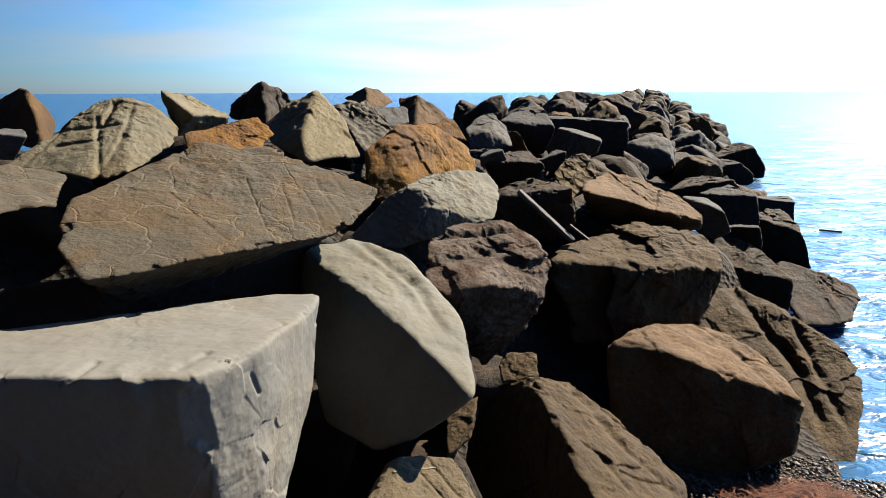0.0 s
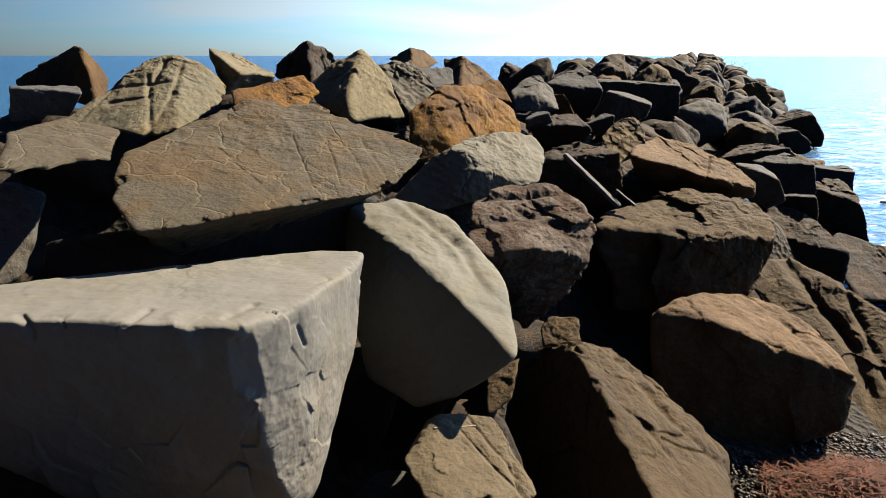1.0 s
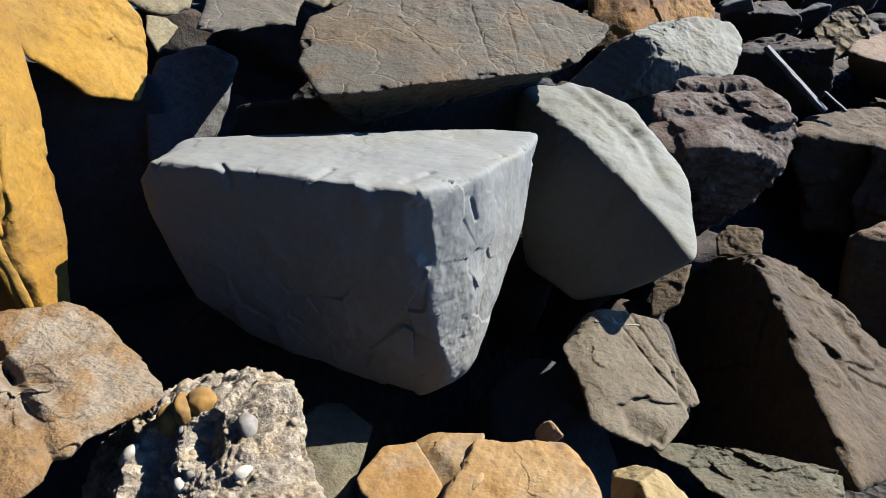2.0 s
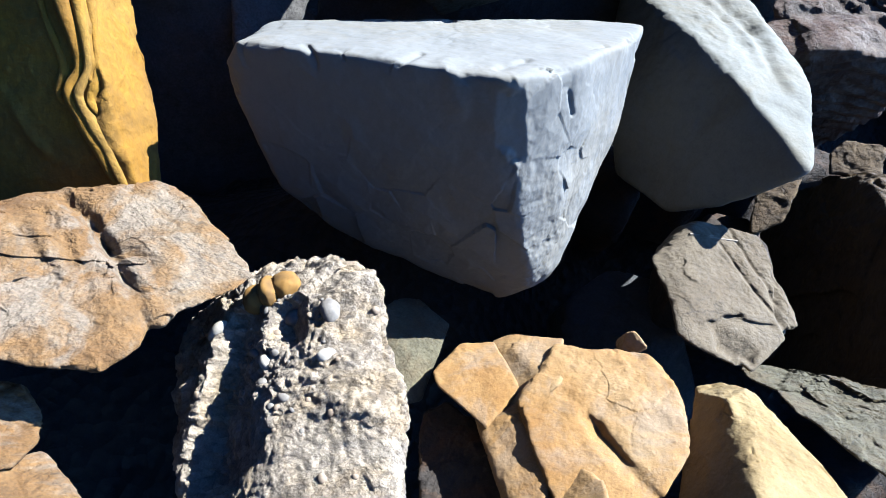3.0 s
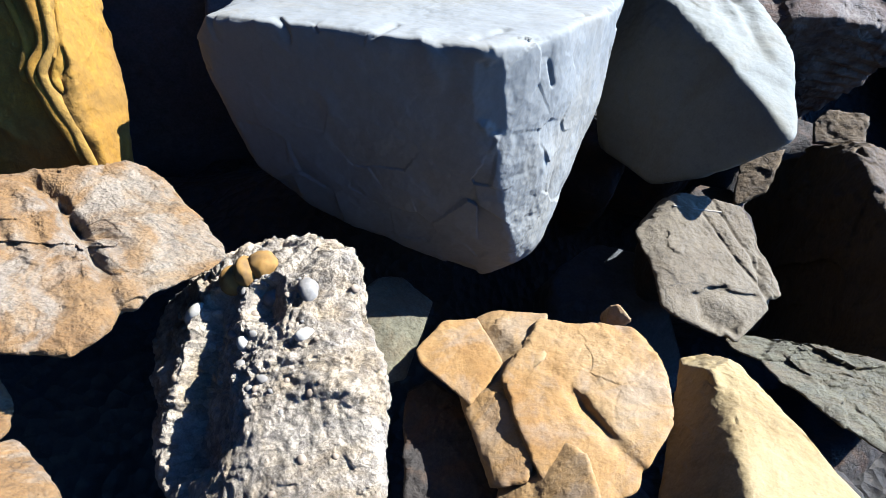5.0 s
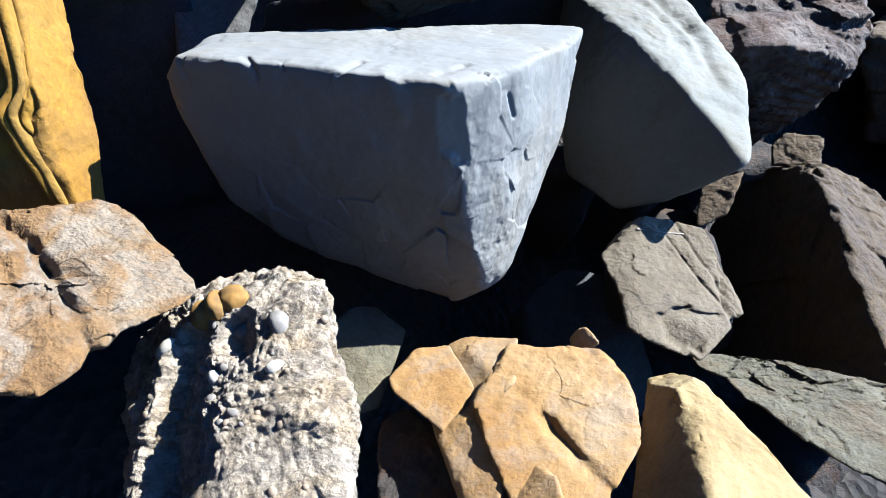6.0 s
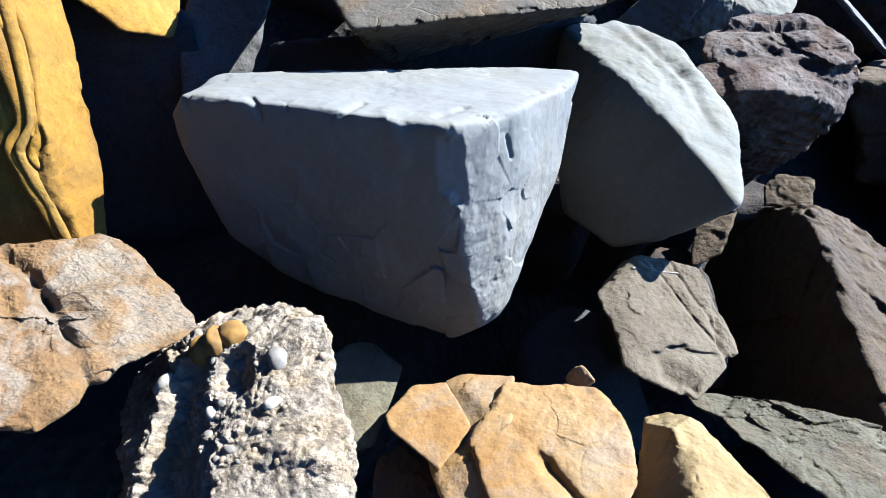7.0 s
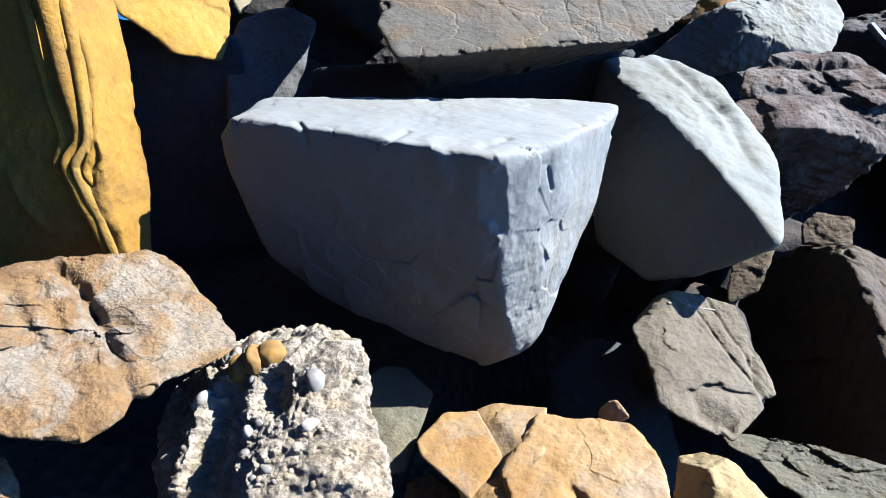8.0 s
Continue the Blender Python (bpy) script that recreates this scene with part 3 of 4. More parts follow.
boulder("boulder", "large brown boulder with a lit sloping face and shaded front", "brown", (0.55, 2.502, 0.914),
        [(-163, 15, 0.33), (-16, 61, 0.323), (-180, -18, 0.471), (-117, -56, 0.514), (-59, -49, 0.41), (-16, -4, 0.46), (24, 39, 0.231), (83, 56, 0.3), (112, 51, 0.328), (154, 20, 0.416), (78, -32, 0.464), (39, -12, 0.383), (116, -12, 0.383), (78, 10, 0.375), (78, -70, 0.394)],
        28, 7, 51, 1, chips=0.7,
        grooves=[(-168, -40, 0.087, -0.224, 0.288, 0.143, 0.02, 0.012), (-161, -45, 0.24, -0.409, 0.179, 0.116, 0.02, 0.012), (-162, -42, -0.008, -0.438, 0.305, 0.096, 0.015, 0.01), (-167, -38, 0.095, -0.57, 0.23, 0.083, 0.015, 0.01), (-161, -47, 0.032, -0.102, 0.336, 0.088, 0.02, 0.014)])
boulder("stone", "small broken brown stone in the shade", "brown", (0.338, 2.683, 1.261),
        [(-106, 62, 0.099), (175, -22, 0.06), (-66, -70, 0.042), (-2, -4, 0.078), (90, 58, 0.053), (153, 23, 0.058), (45, -6, 0.144)],
        29, 5, 30, 1.3)
boulder("stone", "small broken brown stone in the gap", "brown", (0.056, 2.079, 1.287),
        [(-135, 64, 0.076), (175, -10, 0.03), (-29, -49, 0.031), (-3, -19, 0.03), (124, 46, 0.075), (168, 2, 0.09), (88, 12, 0.25)],
        30, 5, 30, 1.3)
boulder("boulder", "dark red-brown layered rock with pale salt stains", "redbrown", (0.247, 3.091, 1.553),
        [(-61, 64, 0.29), (-82, 64, 0.334), (-34, 31, 0.332), (-72, -32, 0.322), (175, -9, 0.249), (179, -25, 0.226), (-168, -48, 0.33), (-16, -43, 0.272), (-7, -22, 0.228), (11, 34, 0.279), (24, 52, 0.276), (109, 68, 0.281), (154, 45, 0.299), (85, -17, 0.406), (48, 0, 0.335), (123, 0, 0.335), (85, 25, 0.328), (85, -56, 0.344)],
        31, 7, 51, 1, strata=0.9, chips=0.8, rim=0.5,
        grooves=[(-52, -71, -0.175, -0.357, 0.211, 0.124, 0.03, 0.022), (-149, -66, 0.056, -0.3, 0.181, 0.111, 0.03, 0.022), (-73, -76, -0.136, -0.167, 0.283, 0.149, 0.02, 0.025)])
boulder("rock_block", "pale grey block with a rough lit end", "pale", (-0.083, 3.92, 1.788),
        [(-110, 30, 0.33), (-108, 79, 0.213), (-72, -3, 0.361), (-48, 50, 0.243), (-173, -32, 0.469), (-102, -84, 0.199), (-14, -74, 0.141), (0, -21, 0.369), (92, 74, 0.235), (132, 69, 0.179), (154, 57, 0.16), (165, 44, 0.195), (54, 5, 0.335), (129, 5, 0.335), (91, 32, 0.328), (91, -49, 0.344)],
        32, 7, 51, 0.8, chips=0.7, strata=0.35)
boulder("boulder", "rust-orange angular boulder with one side in shade", "rust", (-0.193, 4.826, 1.978),
        [(-139, 66, 0.366), (-41, 48, 0.265), (-80, 30, 0.491), (-33, 26, 0.252), (179, -6, 0.302), (-137, -89, 0.181), (1, -63, 0.3), (13, 40, 0.358), (24, 61, 0.296), (121, 77, 0.25), (169, 46, 0.26), (54, 8, 0.383), (130, 8, 0.383), (92, 36, 0.375), (92, -45, 0.394)],
        33, 6, 45, 1)
boulder("stone", "small orange-brown stone on the pile", "rust", (0.066, 5.378, 2.202),
        [(-62, 49, 0.104), (170, -56, 0.03), (157, -78, 0.041), (10, 27, 0.048), (43, 74, 0.066), (167, 41, 0.083)],
        34, 5, 27, 1)
boulder("boulder", "cream pointed boulder with a grey shaded flank", "cream", (-0.92, 4.473, 2.255),
        [(-140, 45, 0.234), (-31, 40, 0.286), (-135, 18, 0.365), (-172, -25, 0.26), (-176, -68, 0.138), (155, -85, 0.121), (18, 16, 0.203), (20, 29, 0.186), (22, 42, 0.186), (168, 68, 0.206), (-180, 46, 0.227), (63, 11, 0.383), (140, 11, 0.383), (102, 39, 0.375)],
        35, 6, 30, 1, chips=0.6)
boulder("boulder", "dark rough rounded rock on the crest", "dark", (-1.591, 5.609, 2.389),
        [(-137, 17, 0.26), (-11, 16, 0.297), (164, -79, 0.107), (28, -61, 0.092), (22, -13, 0.183), (39, 70, 0.136), (179, 61, 0.11), (-172, 26, 0.19)],
        36, 6, 21, 1.7, chips=1.6)
boulder("boulder", "wedge-shaped grey rock with a brown foot", "strata", (-1.641, 4.231, 2.372),
        [(3, 63, 0.086), (-130, 3, 0.286), (-14, -46, 0.193), (-165, -15, 0.109), (72, -83, 0.084), (27, -19, 0.177), (37, 56, 0.084), (128, 81, 0.112), (150, 12, 0.287)],
        37, 6, 39, 1.6, chips=1.4)
boulder("boulder", "orange broken rock behind the slab", "rust", (-1.067, 3.174, 2.278),
        [(-46, 57, 0.115), (-166, -17, 0.151), (-179, -81, 0.059), (24, -53, 0.098), (28, 35, 0.16), (170, 67, 0.054), (70, 10, 0.239)],
        38, 6, 36, 1.6, chips=1.4)
boulder("boulder", "grey layered boulder scored by deep crossing cracks", "strata", (-1.897, 3.618, 2.256),
        [(-90, 58, 0.236), (-21, 51, 0.284), (-179, -85, 0.126), (36, -73, 0.095), (32, -51, 0.176), (34, 29, 0.303), (47, 65, 0.234), (108, 81, 0.189), (-168, 56, 0.154), (-165, 49, 0.16), (79, 11, 0.431), (156, 11, 0.431)],
        39, 7, 45, 0.8, strata=0.4,
        grooves=[(-153, 33, 0.131, -0.263, 0.114, 0.099, 0.018, 0.024), (-152, 5, 0.2, -0.516, -0.044, 0.089, 0.018, 0.024), (-155, 24, 0.251, -0.282, 0.094, 0.101, 0.018, 0.024), (-156, 35, 0.275, -0.535, -0.056, 0.089, 0.018, 0.024), (3, -84, 0.065, -0.331, 0.071, 0.117, 0.012, 0.016), (28, -45, -0.097, -0.43, 0.009, 0.089, 0.016, 0.02), (8, -80, 0.055, -0.449, -0.003, 0.083, 0.014, 0.025)])
boulder("boulder", "dark boulder with an orange sunlit rim", "rustdark", (-2.933, 4.387, 2.347),
        [(-118, 26, 0.23), (20, 19, 0.262), (-152, 8, 0.314), (154, -84, 0.081), (39, -19, 0.175), (41, 21, 0.144), (45, 47, 0.122), (-169, 68, 0.1)],
        40, 6, 30, 1.1)
boulder("boulder", "dark block low behind the flat rock", "bluegrey", (-2.48, 3.53, 2.234),
        [(-12, 80, 0.106), (-61, -19, 0.271), (-151, 8, 0.175), (141, -86, 0.082), (41, -30, 0.065), (44, 24, 0.116), (126, 79, 0.051), (163, 10, 0.287)],
        41, 6, 39, 1)
boulder("boulder", "rough pitted grey rock", "rubble", (-0.642, 5.343, 2.232),
        [(-45, 51, 0.18), (-179, -31, 0.088), (-180, -39, 0.079), (13, -52, 0.174), (16, 26, 0.141), (20, 46, 0.109), (71, 79, 0.17), (163, 68, 0.189)],
        42, 6, 33, 2, chips=1.6)
boulder("boulder", "pale grey blocky rock", "bluegrey", (-0.444, 5.89, 2.296),
        [(-55, 50, 0.147), (176, -44, 0.068), (27, -76, 0.063), (11, -5, 0.099), (44, 75, 0.072), (125, 79, 0.054)],
        43, 5, 36, 1)
boulder("boulder", "brown rock on the crest against the sea", "rustdark", (-0.787, 6.821, 2.44),
        [(-150, 32, 0.214), (-28, 48, 0.228), (163, -72, 0.057), (51, -80, 0.033), (16, 41, 0.13), (39, 75, 0.054), (158, 73, 0.057)],
        44, 6, 27, 1.4, chips=1.3)
boulder("boulder", "brown rounded rock on the crest", "rustdark", (-0.236, 7.033, 2.309),
        [(-150, 41, 0.26), (-41, 43, 0.292), (174, -36, 0.128), (50, -83, 0.085), (9, 12, 0.205), (18, 56, 0.073), (80, 81, 0.103), (170, 49, 0.221)],
        45, 6, 27, 1.3, chips=1.3)
boulder("boulder", "blue-grey faceted boulder with a pale edge", "bluegrey", (0.507, 7.072, 2.08),
        [(-83, 65, 0.22), (-36, 50, 0.205), (-84, 29, 0.428), (170, -16, 0.17), (83, -86, 0.101), (3, 9, 0.17), (10, 45, 0.142), (116, 78, 0.155), (164, 40, 0.146)],
        46, 6, 54, 1)
boulder("boulder", "brown rock tucked beside the faceted boulder", "rustdark", (0.843, 7.331, 1.938),
        [(-103, -9, 0.243), (166, -9, 0.057), (36, -85, 0.093), (5, 31, 0.042), (85, 78, 0.084)],
        47, 5, 33, 1)
boulder("stone", "round grey stone among the boulders", "bluegrey", (0.42, 5.343, 1.955),
        [(-174, 70, 0.071), (-98, -12, 0.183), (169, -9, 0.081), (167, -76, 0.067), (2, -72, 0.062), (7, 26, 0.081), (49, 73, 0.074), (158, 46, 0.067), (48, 9, 0.168), (123, 9, 0.168), (86, 36, 0.164)],
        48, 5, 15, 1, chips=0.1)
boulder("boulder", "dark squat block with a brown edge", "dark", (0.64, 5.463, 1.884),
        [(-102, 79, 0.135), (-105, -21, 0.331), (169, -19, 0.195), (28, -89, 0.116), (-4, -40, 0.153), (5, 32, 0.14), (85, 76, 0.1), (154, 51, 0.118), (45, 8, 0.335), (121, 8, 0.335)],
        49, 6, 45, 1)
boulder("boulder", "large dark blue-grey boulder in shade", "blueshade", (1.127, 8.276, 2.064),
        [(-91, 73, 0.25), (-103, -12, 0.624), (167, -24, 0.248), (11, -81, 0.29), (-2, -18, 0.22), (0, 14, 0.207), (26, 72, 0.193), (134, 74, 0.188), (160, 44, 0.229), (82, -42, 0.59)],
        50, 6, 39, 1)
boulder("boulder", "long dark block with a thin lit rim", "blueshade", (2.053, 8.906, 1.928),
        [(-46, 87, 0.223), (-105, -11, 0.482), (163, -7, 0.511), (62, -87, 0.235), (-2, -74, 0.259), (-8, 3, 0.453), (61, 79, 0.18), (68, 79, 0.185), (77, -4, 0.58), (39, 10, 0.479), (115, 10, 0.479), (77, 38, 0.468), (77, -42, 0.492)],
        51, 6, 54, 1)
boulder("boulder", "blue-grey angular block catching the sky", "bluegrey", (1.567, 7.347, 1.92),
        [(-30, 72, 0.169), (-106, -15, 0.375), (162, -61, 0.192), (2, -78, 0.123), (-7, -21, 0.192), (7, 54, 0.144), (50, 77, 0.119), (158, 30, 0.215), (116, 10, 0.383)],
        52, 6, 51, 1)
boulder("boulder", "dark grey stone in shade", "blueshade", (1.148, 6.432, 1.83),
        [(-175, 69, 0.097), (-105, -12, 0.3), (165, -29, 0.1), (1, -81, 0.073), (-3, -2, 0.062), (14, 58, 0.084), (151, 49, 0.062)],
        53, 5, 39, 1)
boulder("boulder", "dark rock behind the driftwood plank", "dark", (0.714, 4.811, 1.658),
        [(-140, 76, 0.183), (-101, 0, 0.311), (171, -27, 0.249), (-117, -85, 0.232), (-9, -33, 0.276), (-1, 10, 0.24), (33, 66, 0.162), (109, 72, 0.166), (149, 51, 0.204), (44, 5, 0.287), (119, 5, 0.287), (82, 32, 0.281), (82, -48, 0.295)],
        54, 6, 45, 1.3, chips=1.4)
boulder("boulder", "mottled brown and cream rock", "mottled", (1.136, 5.286, 1.823),
        [(-79, 51, 0.17), (165, -43, 0.111), (-13, -71, 0.123), (-6, -5, 0.114), (2, 36, 0.135), (123, 70, 0.139), (155, 34, 0.125), (116, 8, 0.287), (78, 35, 0.281), (78, -46, 0.295)],
        55, 6, 33, 1.5)
boulder("boulder", "long brown boulder with a sunlit back", "tanbrown", (1.737, 5.368, 1.542),
        [(-46, 68, 0.214), (-106, -58, 0.277), (160, -12, 0.349), (-174, -81, 0.188), (-34, -77, 0.236), (-14, -1, 0.415), (3, 49, 0.224), (21, 65, 0.166), (38, 71, 0.175), (148, 41, 0.374), (72, -10, 0.58), (34, 6, 0.479), (110, 6, 0.479), (72, -48, 0.492)],
        56, 7, 42, 1.1,
        grooves=[(160, 3, -0.035, -0.456, 0.107, 0.079, 0.012, 0.03)])
boulder("boulder", "smooth blue-grey boulder with a pale rim", "bluegrey", (2.399, 5.558, 1.412),
        [(-37, 74, 0.162), (-124, -10, 0.32), (153, -22, 0.105), (159, -58, 0.112), (-29, -63, 0.172), (-11, 22, 0.083), (0, 47, 0.084), (93, 71, 0.146)],
        57, 6, 24, 0.6, chips=0.3)
boulder("boulder", "large dark boulder with a brown sunlit top", "brown", (1.541, 4.55, 1.194),
        [(-74, 77, 0.307), (-87, 9, 0.604), (164, -13, 0.544), (-106, -77, 0.489), (-25, -32, 0.449), (-18, -6, 0.449), (-6, 30, 0.449), (18, 59, 0.375), (68, 70, 0.31), (113, 64, 0.318), (131, 55, 0.348), (71, -15, 0.638), (34, 1, 0.527), (109, 1, 0.527), (71, 27, 0.515), (71, -54, 0.541)],
        58, 7, 36, 1.1, chips=1.2)
boulder("boulder", "arched tan boulder with a sunlit crown and black front", "tanbrown", (1.595, 3.516, 0.749),
        [(-29, 74, 0.333), (-101, 6, 0.527), (164, -20, 0.502), (-90, -65, 0.477), (-51, -46, 0.483), (-25, -5, 0.478), (-4, 31, 0.365), (14, 48, 0.326), (30, 56, 0.327), (94, 59, 0.344), (130, 41, 0.421), (157, -6, 0.459), (66, -24, 0.58), (28, -6, 0.479), (103, -6, 0.479), (66, 18, 0.468), (66, -63, 0.492)],
        59, 7, 39, 0.8, chips=0.7,
        grooves=[(-175, -53, 0.027, -0.096, 0.326, 0.171, 0.02, 0.012), (179, -48, 0.133, -0.461, 0.247, 0.147, 0.02, 0.012)])
boulder("boulder", "big brown boulder standing in the water's edge", "brown", (2.51, 4.194, 0.58),
        [(-94, 62, 0.3), (161, -40, 0.247), (-88, -66, 0.582), (-31, -9, 0.414), (-27, 1, 0.388), (-9, 34, 0.288), (8, 50, 0.262), (14, 54, 0.287), (106, 58, 0.611), (139, 21, 0.653), (22, -4, 0.479), (97, -4, 0.479), (59, 21, 0.468), (59, -60, 0.492)],
        60, 7, 39, 1,
        grooves=[(169, -42, -0.258, -0.048, 0.306, 0.288, 0.05, 0.05), (162, -29, -0.184, -0.476, 0.078, 0.151, 0.05, 0.05), (160, -30, -0.037, -0.4, 0.124, 0.231, 0.04, 0.04)])
boulder("boulder", "dark wet-looking boulder on the seaward slope", "dark", (2.887, 5.754, 0.845),
        [(-109, 68, 0.284), (-123, -1, 0.476), (152, -20, 0.192), (159, -46, 0.202), (-131, -81, 0.305), (-22, -1, 0.337), (-6, 39, 0.201), (14, 59, 0.201), (123, 53, 0.341), (26, 2, 0.431), (101, 2, 0.431), (63, 28, 0.421), (63, -53, 0.443)],
        61, 6, 39, 1.2)
boulder("boulder", "layered dark rock at the waterline", "dark", (4.392, 7.978, 0.702),
        [(-63, 74, 0.251), (-130, -6, 0.431), (147, -17, 0.188), (155, -53, 0.245), (-100, -84, 0.365), (-17, 19, 0.176), (-13, 32, 0.17), (65, 72, 0.303), (132, 41, 0.31), (61, -11, 0.464), (24, 4, 0.383), (99, 4, 0.383), (61, 31, 0.375), (61, -50, 0.394)],
        62, 6, 36, 1.4, strata=0.6)
boulder("boulder", "dark squared block at the water", "blueshade", (5.552, 10.209, 0.651),
        [(-47, 88, 0.17), (-125, -7, 0.473), (149, -31, 0.268), (157, -76, 0.163), (-20, 4, 0.16), (-12, 38, 0.187), (87, 71, 0.144), (61, -9, 0.522), (24, 6, 0.431), (99, 6, 0.431)],
        63, 6, 54, 1)
boulder("boulder", "long low dark rock reaching into the water", "dark", (3.615, 5.737, 0.608),
        [(-70, 57, 0.183), (153, -41, 0.18), (-80, -77, 0.214), (-32, -20, 0.294), (-24, 8, 0.309), (21, 62, 0.189), (39, 66, 0.181), (141, 4, 0.343), (20, 1, 0.383), (95, 1, 0.383), (58, 26, 0.375), (58, -54, 0.394)],
        64, 6, 45, 1)
boulder("boulder", "dark boulder in shade between larger rocks", "dark", (2.924, 6.205, 1.088),
        [(114, 82, 0.116), (-126, -2, 0.385), (157, -45, 0.172), (-128, -85, 0.106), (-17, 9, 0.208), (62, 71, 0.075), (92, 68, 0.088), (27, 4, 0.383)],
        65, 6, 36, 1)
boulder("boulder", "dark boulder in shade on the slope", "blueshade", (3.849, 8.186, 1.034),
        [(-134, 81, 0.266), (-122, -4, 0.454), (153, -35, 0.209), (-54, -84, 0.287), (-17, 9, 0.22), (7, 60, 0.185), (125, 58, 0.253), (65, -9, 0.522), (27, 6, 0.431), (103, 6, 0.431), (65, 33, 0.421), (65, -48, 0.443)],
        66, 6, 36, 1)
boulder("boulder", "tan-grey rock low among the near boulders", "tan", (-1.236, 0.413, 1.414),
        [(53, 63, 0.113), (-127, 17, 0.074), (-64, -47, 0.051), (3, -56, 0.043), (51, -35, 0.039), (73, -10, 0.046), (96, 17, 0.057), (132, 41, 0.064), (-157, -17, 0.192), (163, 4, 0.187)],
        67, 6, 39, 1)
boulder("rock", "tan broken rock low among the near boulders", "tan", (-1.072, 0.336, 1.376),
        [(66, 60, 0.11), (-127, 16, 0.088), (-70, -35, 0.066), (42, -34, 0.075), (72, -11, 0.045), (88, 5, 0.053), (142, 38, 0.062), (-154, -21, 0.192)],
        68, 6, 45, 1)
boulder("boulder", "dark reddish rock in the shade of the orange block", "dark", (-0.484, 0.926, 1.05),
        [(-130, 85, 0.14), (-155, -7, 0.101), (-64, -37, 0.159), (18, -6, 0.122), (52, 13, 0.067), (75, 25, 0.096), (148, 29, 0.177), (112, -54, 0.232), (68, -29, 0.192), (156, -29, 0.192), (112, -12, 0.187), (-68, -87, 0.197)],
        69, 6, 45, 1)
# added rock: its dark, averted face stands for the gap's shade
boulder("boulder", "added dark boulder standing for the black shade beside the grey block", "blueshade", (-2.154, 1.874, 1.202),
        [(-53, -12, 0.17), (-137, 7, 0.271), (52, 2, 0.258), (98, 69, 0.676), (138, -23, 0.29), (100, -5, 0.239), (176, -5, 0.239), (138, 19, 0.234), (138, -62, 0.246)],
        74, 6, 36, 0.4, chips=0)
# hidden sun blocker, added to keep the gap in front of it dark
boulder("boulder", "unseen boulder added behind the grey-tan block to block sunlight", "dark", (-0.05, 1.95, 1.08),
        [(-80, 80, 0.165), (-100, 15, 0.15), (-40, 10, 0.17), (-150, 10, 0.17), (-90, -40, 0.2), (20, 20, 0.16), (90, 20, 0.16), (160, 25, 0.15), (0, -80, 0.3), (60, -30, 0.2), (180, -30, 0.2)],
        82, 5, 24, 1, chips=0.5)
# made-up rock that covers sunlit ground and darkens the gap like shade
boulder("boulder", "added dark boulder standing for shade in the gap under the grey-tan block", "blueshade", (-0.3, 1.85, 0.82),
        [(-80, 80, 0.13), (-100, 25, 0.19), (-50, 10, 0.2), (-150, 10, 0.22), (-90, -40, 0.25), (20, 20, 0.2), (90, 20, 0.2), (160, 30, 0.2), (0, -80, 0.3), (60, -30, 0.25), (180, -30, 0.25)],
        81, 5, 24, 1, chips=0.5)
# second added gap rock, dark in place of the slab's shade
boulder("boulder", "added dark boulder standing for the shade beneath the slab", "blueshade", (-1.198, 2.5, 1.637),
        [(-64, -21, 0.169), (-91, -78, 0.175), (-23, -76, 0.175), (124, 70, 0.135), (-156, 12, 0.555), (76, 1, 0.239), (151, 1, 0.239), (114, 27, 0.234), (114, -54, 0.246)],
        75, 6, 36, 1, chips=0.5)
boulder("boulder", "dark layered rock at the tip of the waterline", "dark", (7.539, 15.998, 0.854),
        [(-177, 68, 0.302), (-117, -2, 0.606), (150, -34, 0.434), (1, -87, 0.433), (-20, -19, 0.586), (-13, 33, 0.32), (-3, 58, 0.338), (145, 21, 0.453), (27, 9, 0.431), (103, 9, 0.431), (65, 37, 0.421), (65, -44, 0.443)],
        76, 6, 36, 1.3, chips=1.2)
boulder("boulder", "dark rounded rock low on the seaward slope", "blueshade", (6.409, 14.342, 0.744),
        [(179, 76, 0.212), (-115, -5, 0.574), (153, -46, 0.394), (-8, -87, 0.26), (-21, -29, 0.562), (-7, 46, 0.28), (11, 66, 0.238), (143, 34, 0.412), (66, -6, 0.522), (28, 8, 0.431), (104, 8, 0.431), (66, 36, 0.421), (66, -45, 0.443)],
        77, 6, 36, 1.3, chips=1.2)
boulder("boulder", "dark brown rock low on the seaward slope", "dark", (4.786, 11.202, 0.804),
        [(179, 77, 0.199), (-114, -5, 0.526), (156, -51, 0.366), (-34, -86, 0.217), (-22, -34, 0.529), (-3, 48, 0.27), (20, 68, 0.199), (104, 71, 0.251), (141, 39, 0.367), (67, -8, 0.522), (29, 7, 0.431), (105, 7, 0.431), (67, 34, 0.421), (67, -47, 0.443)],
        78, 6, 36, 1.3, chips=1.2)
boulder("boulder", "tan flat-topped rock catching the sun", "tanbrown", (9.176, 22.609, 1.203),
        [(-104, 26, 0.345), (151, -30, 0.371), (50, -85, 0.341), (-15, -17, 0.449), (-11, 32, 0.301), (-4, 55, 0.305), (128, 69, 0.395), (149, 19, 0.394), (68, -3, 0.522), (30, 11, 0.431), (106, 11, 0.431), (68, 39, 0.421), (68, -42, 0.443)],
        79, 6, 36, 1.3, chips=1.2)

# ---- the far run of the breakwater ----
FOOT = Vector((2.85, 3.1, 0.0))      # where the seaward foot starts
ALONG = Vector((0.355, 0.935, 0.0))  # the way the breakwater runs
INLAND = Vector((-0.935, 0.355, 0.0))
rnd = random.Random(5)


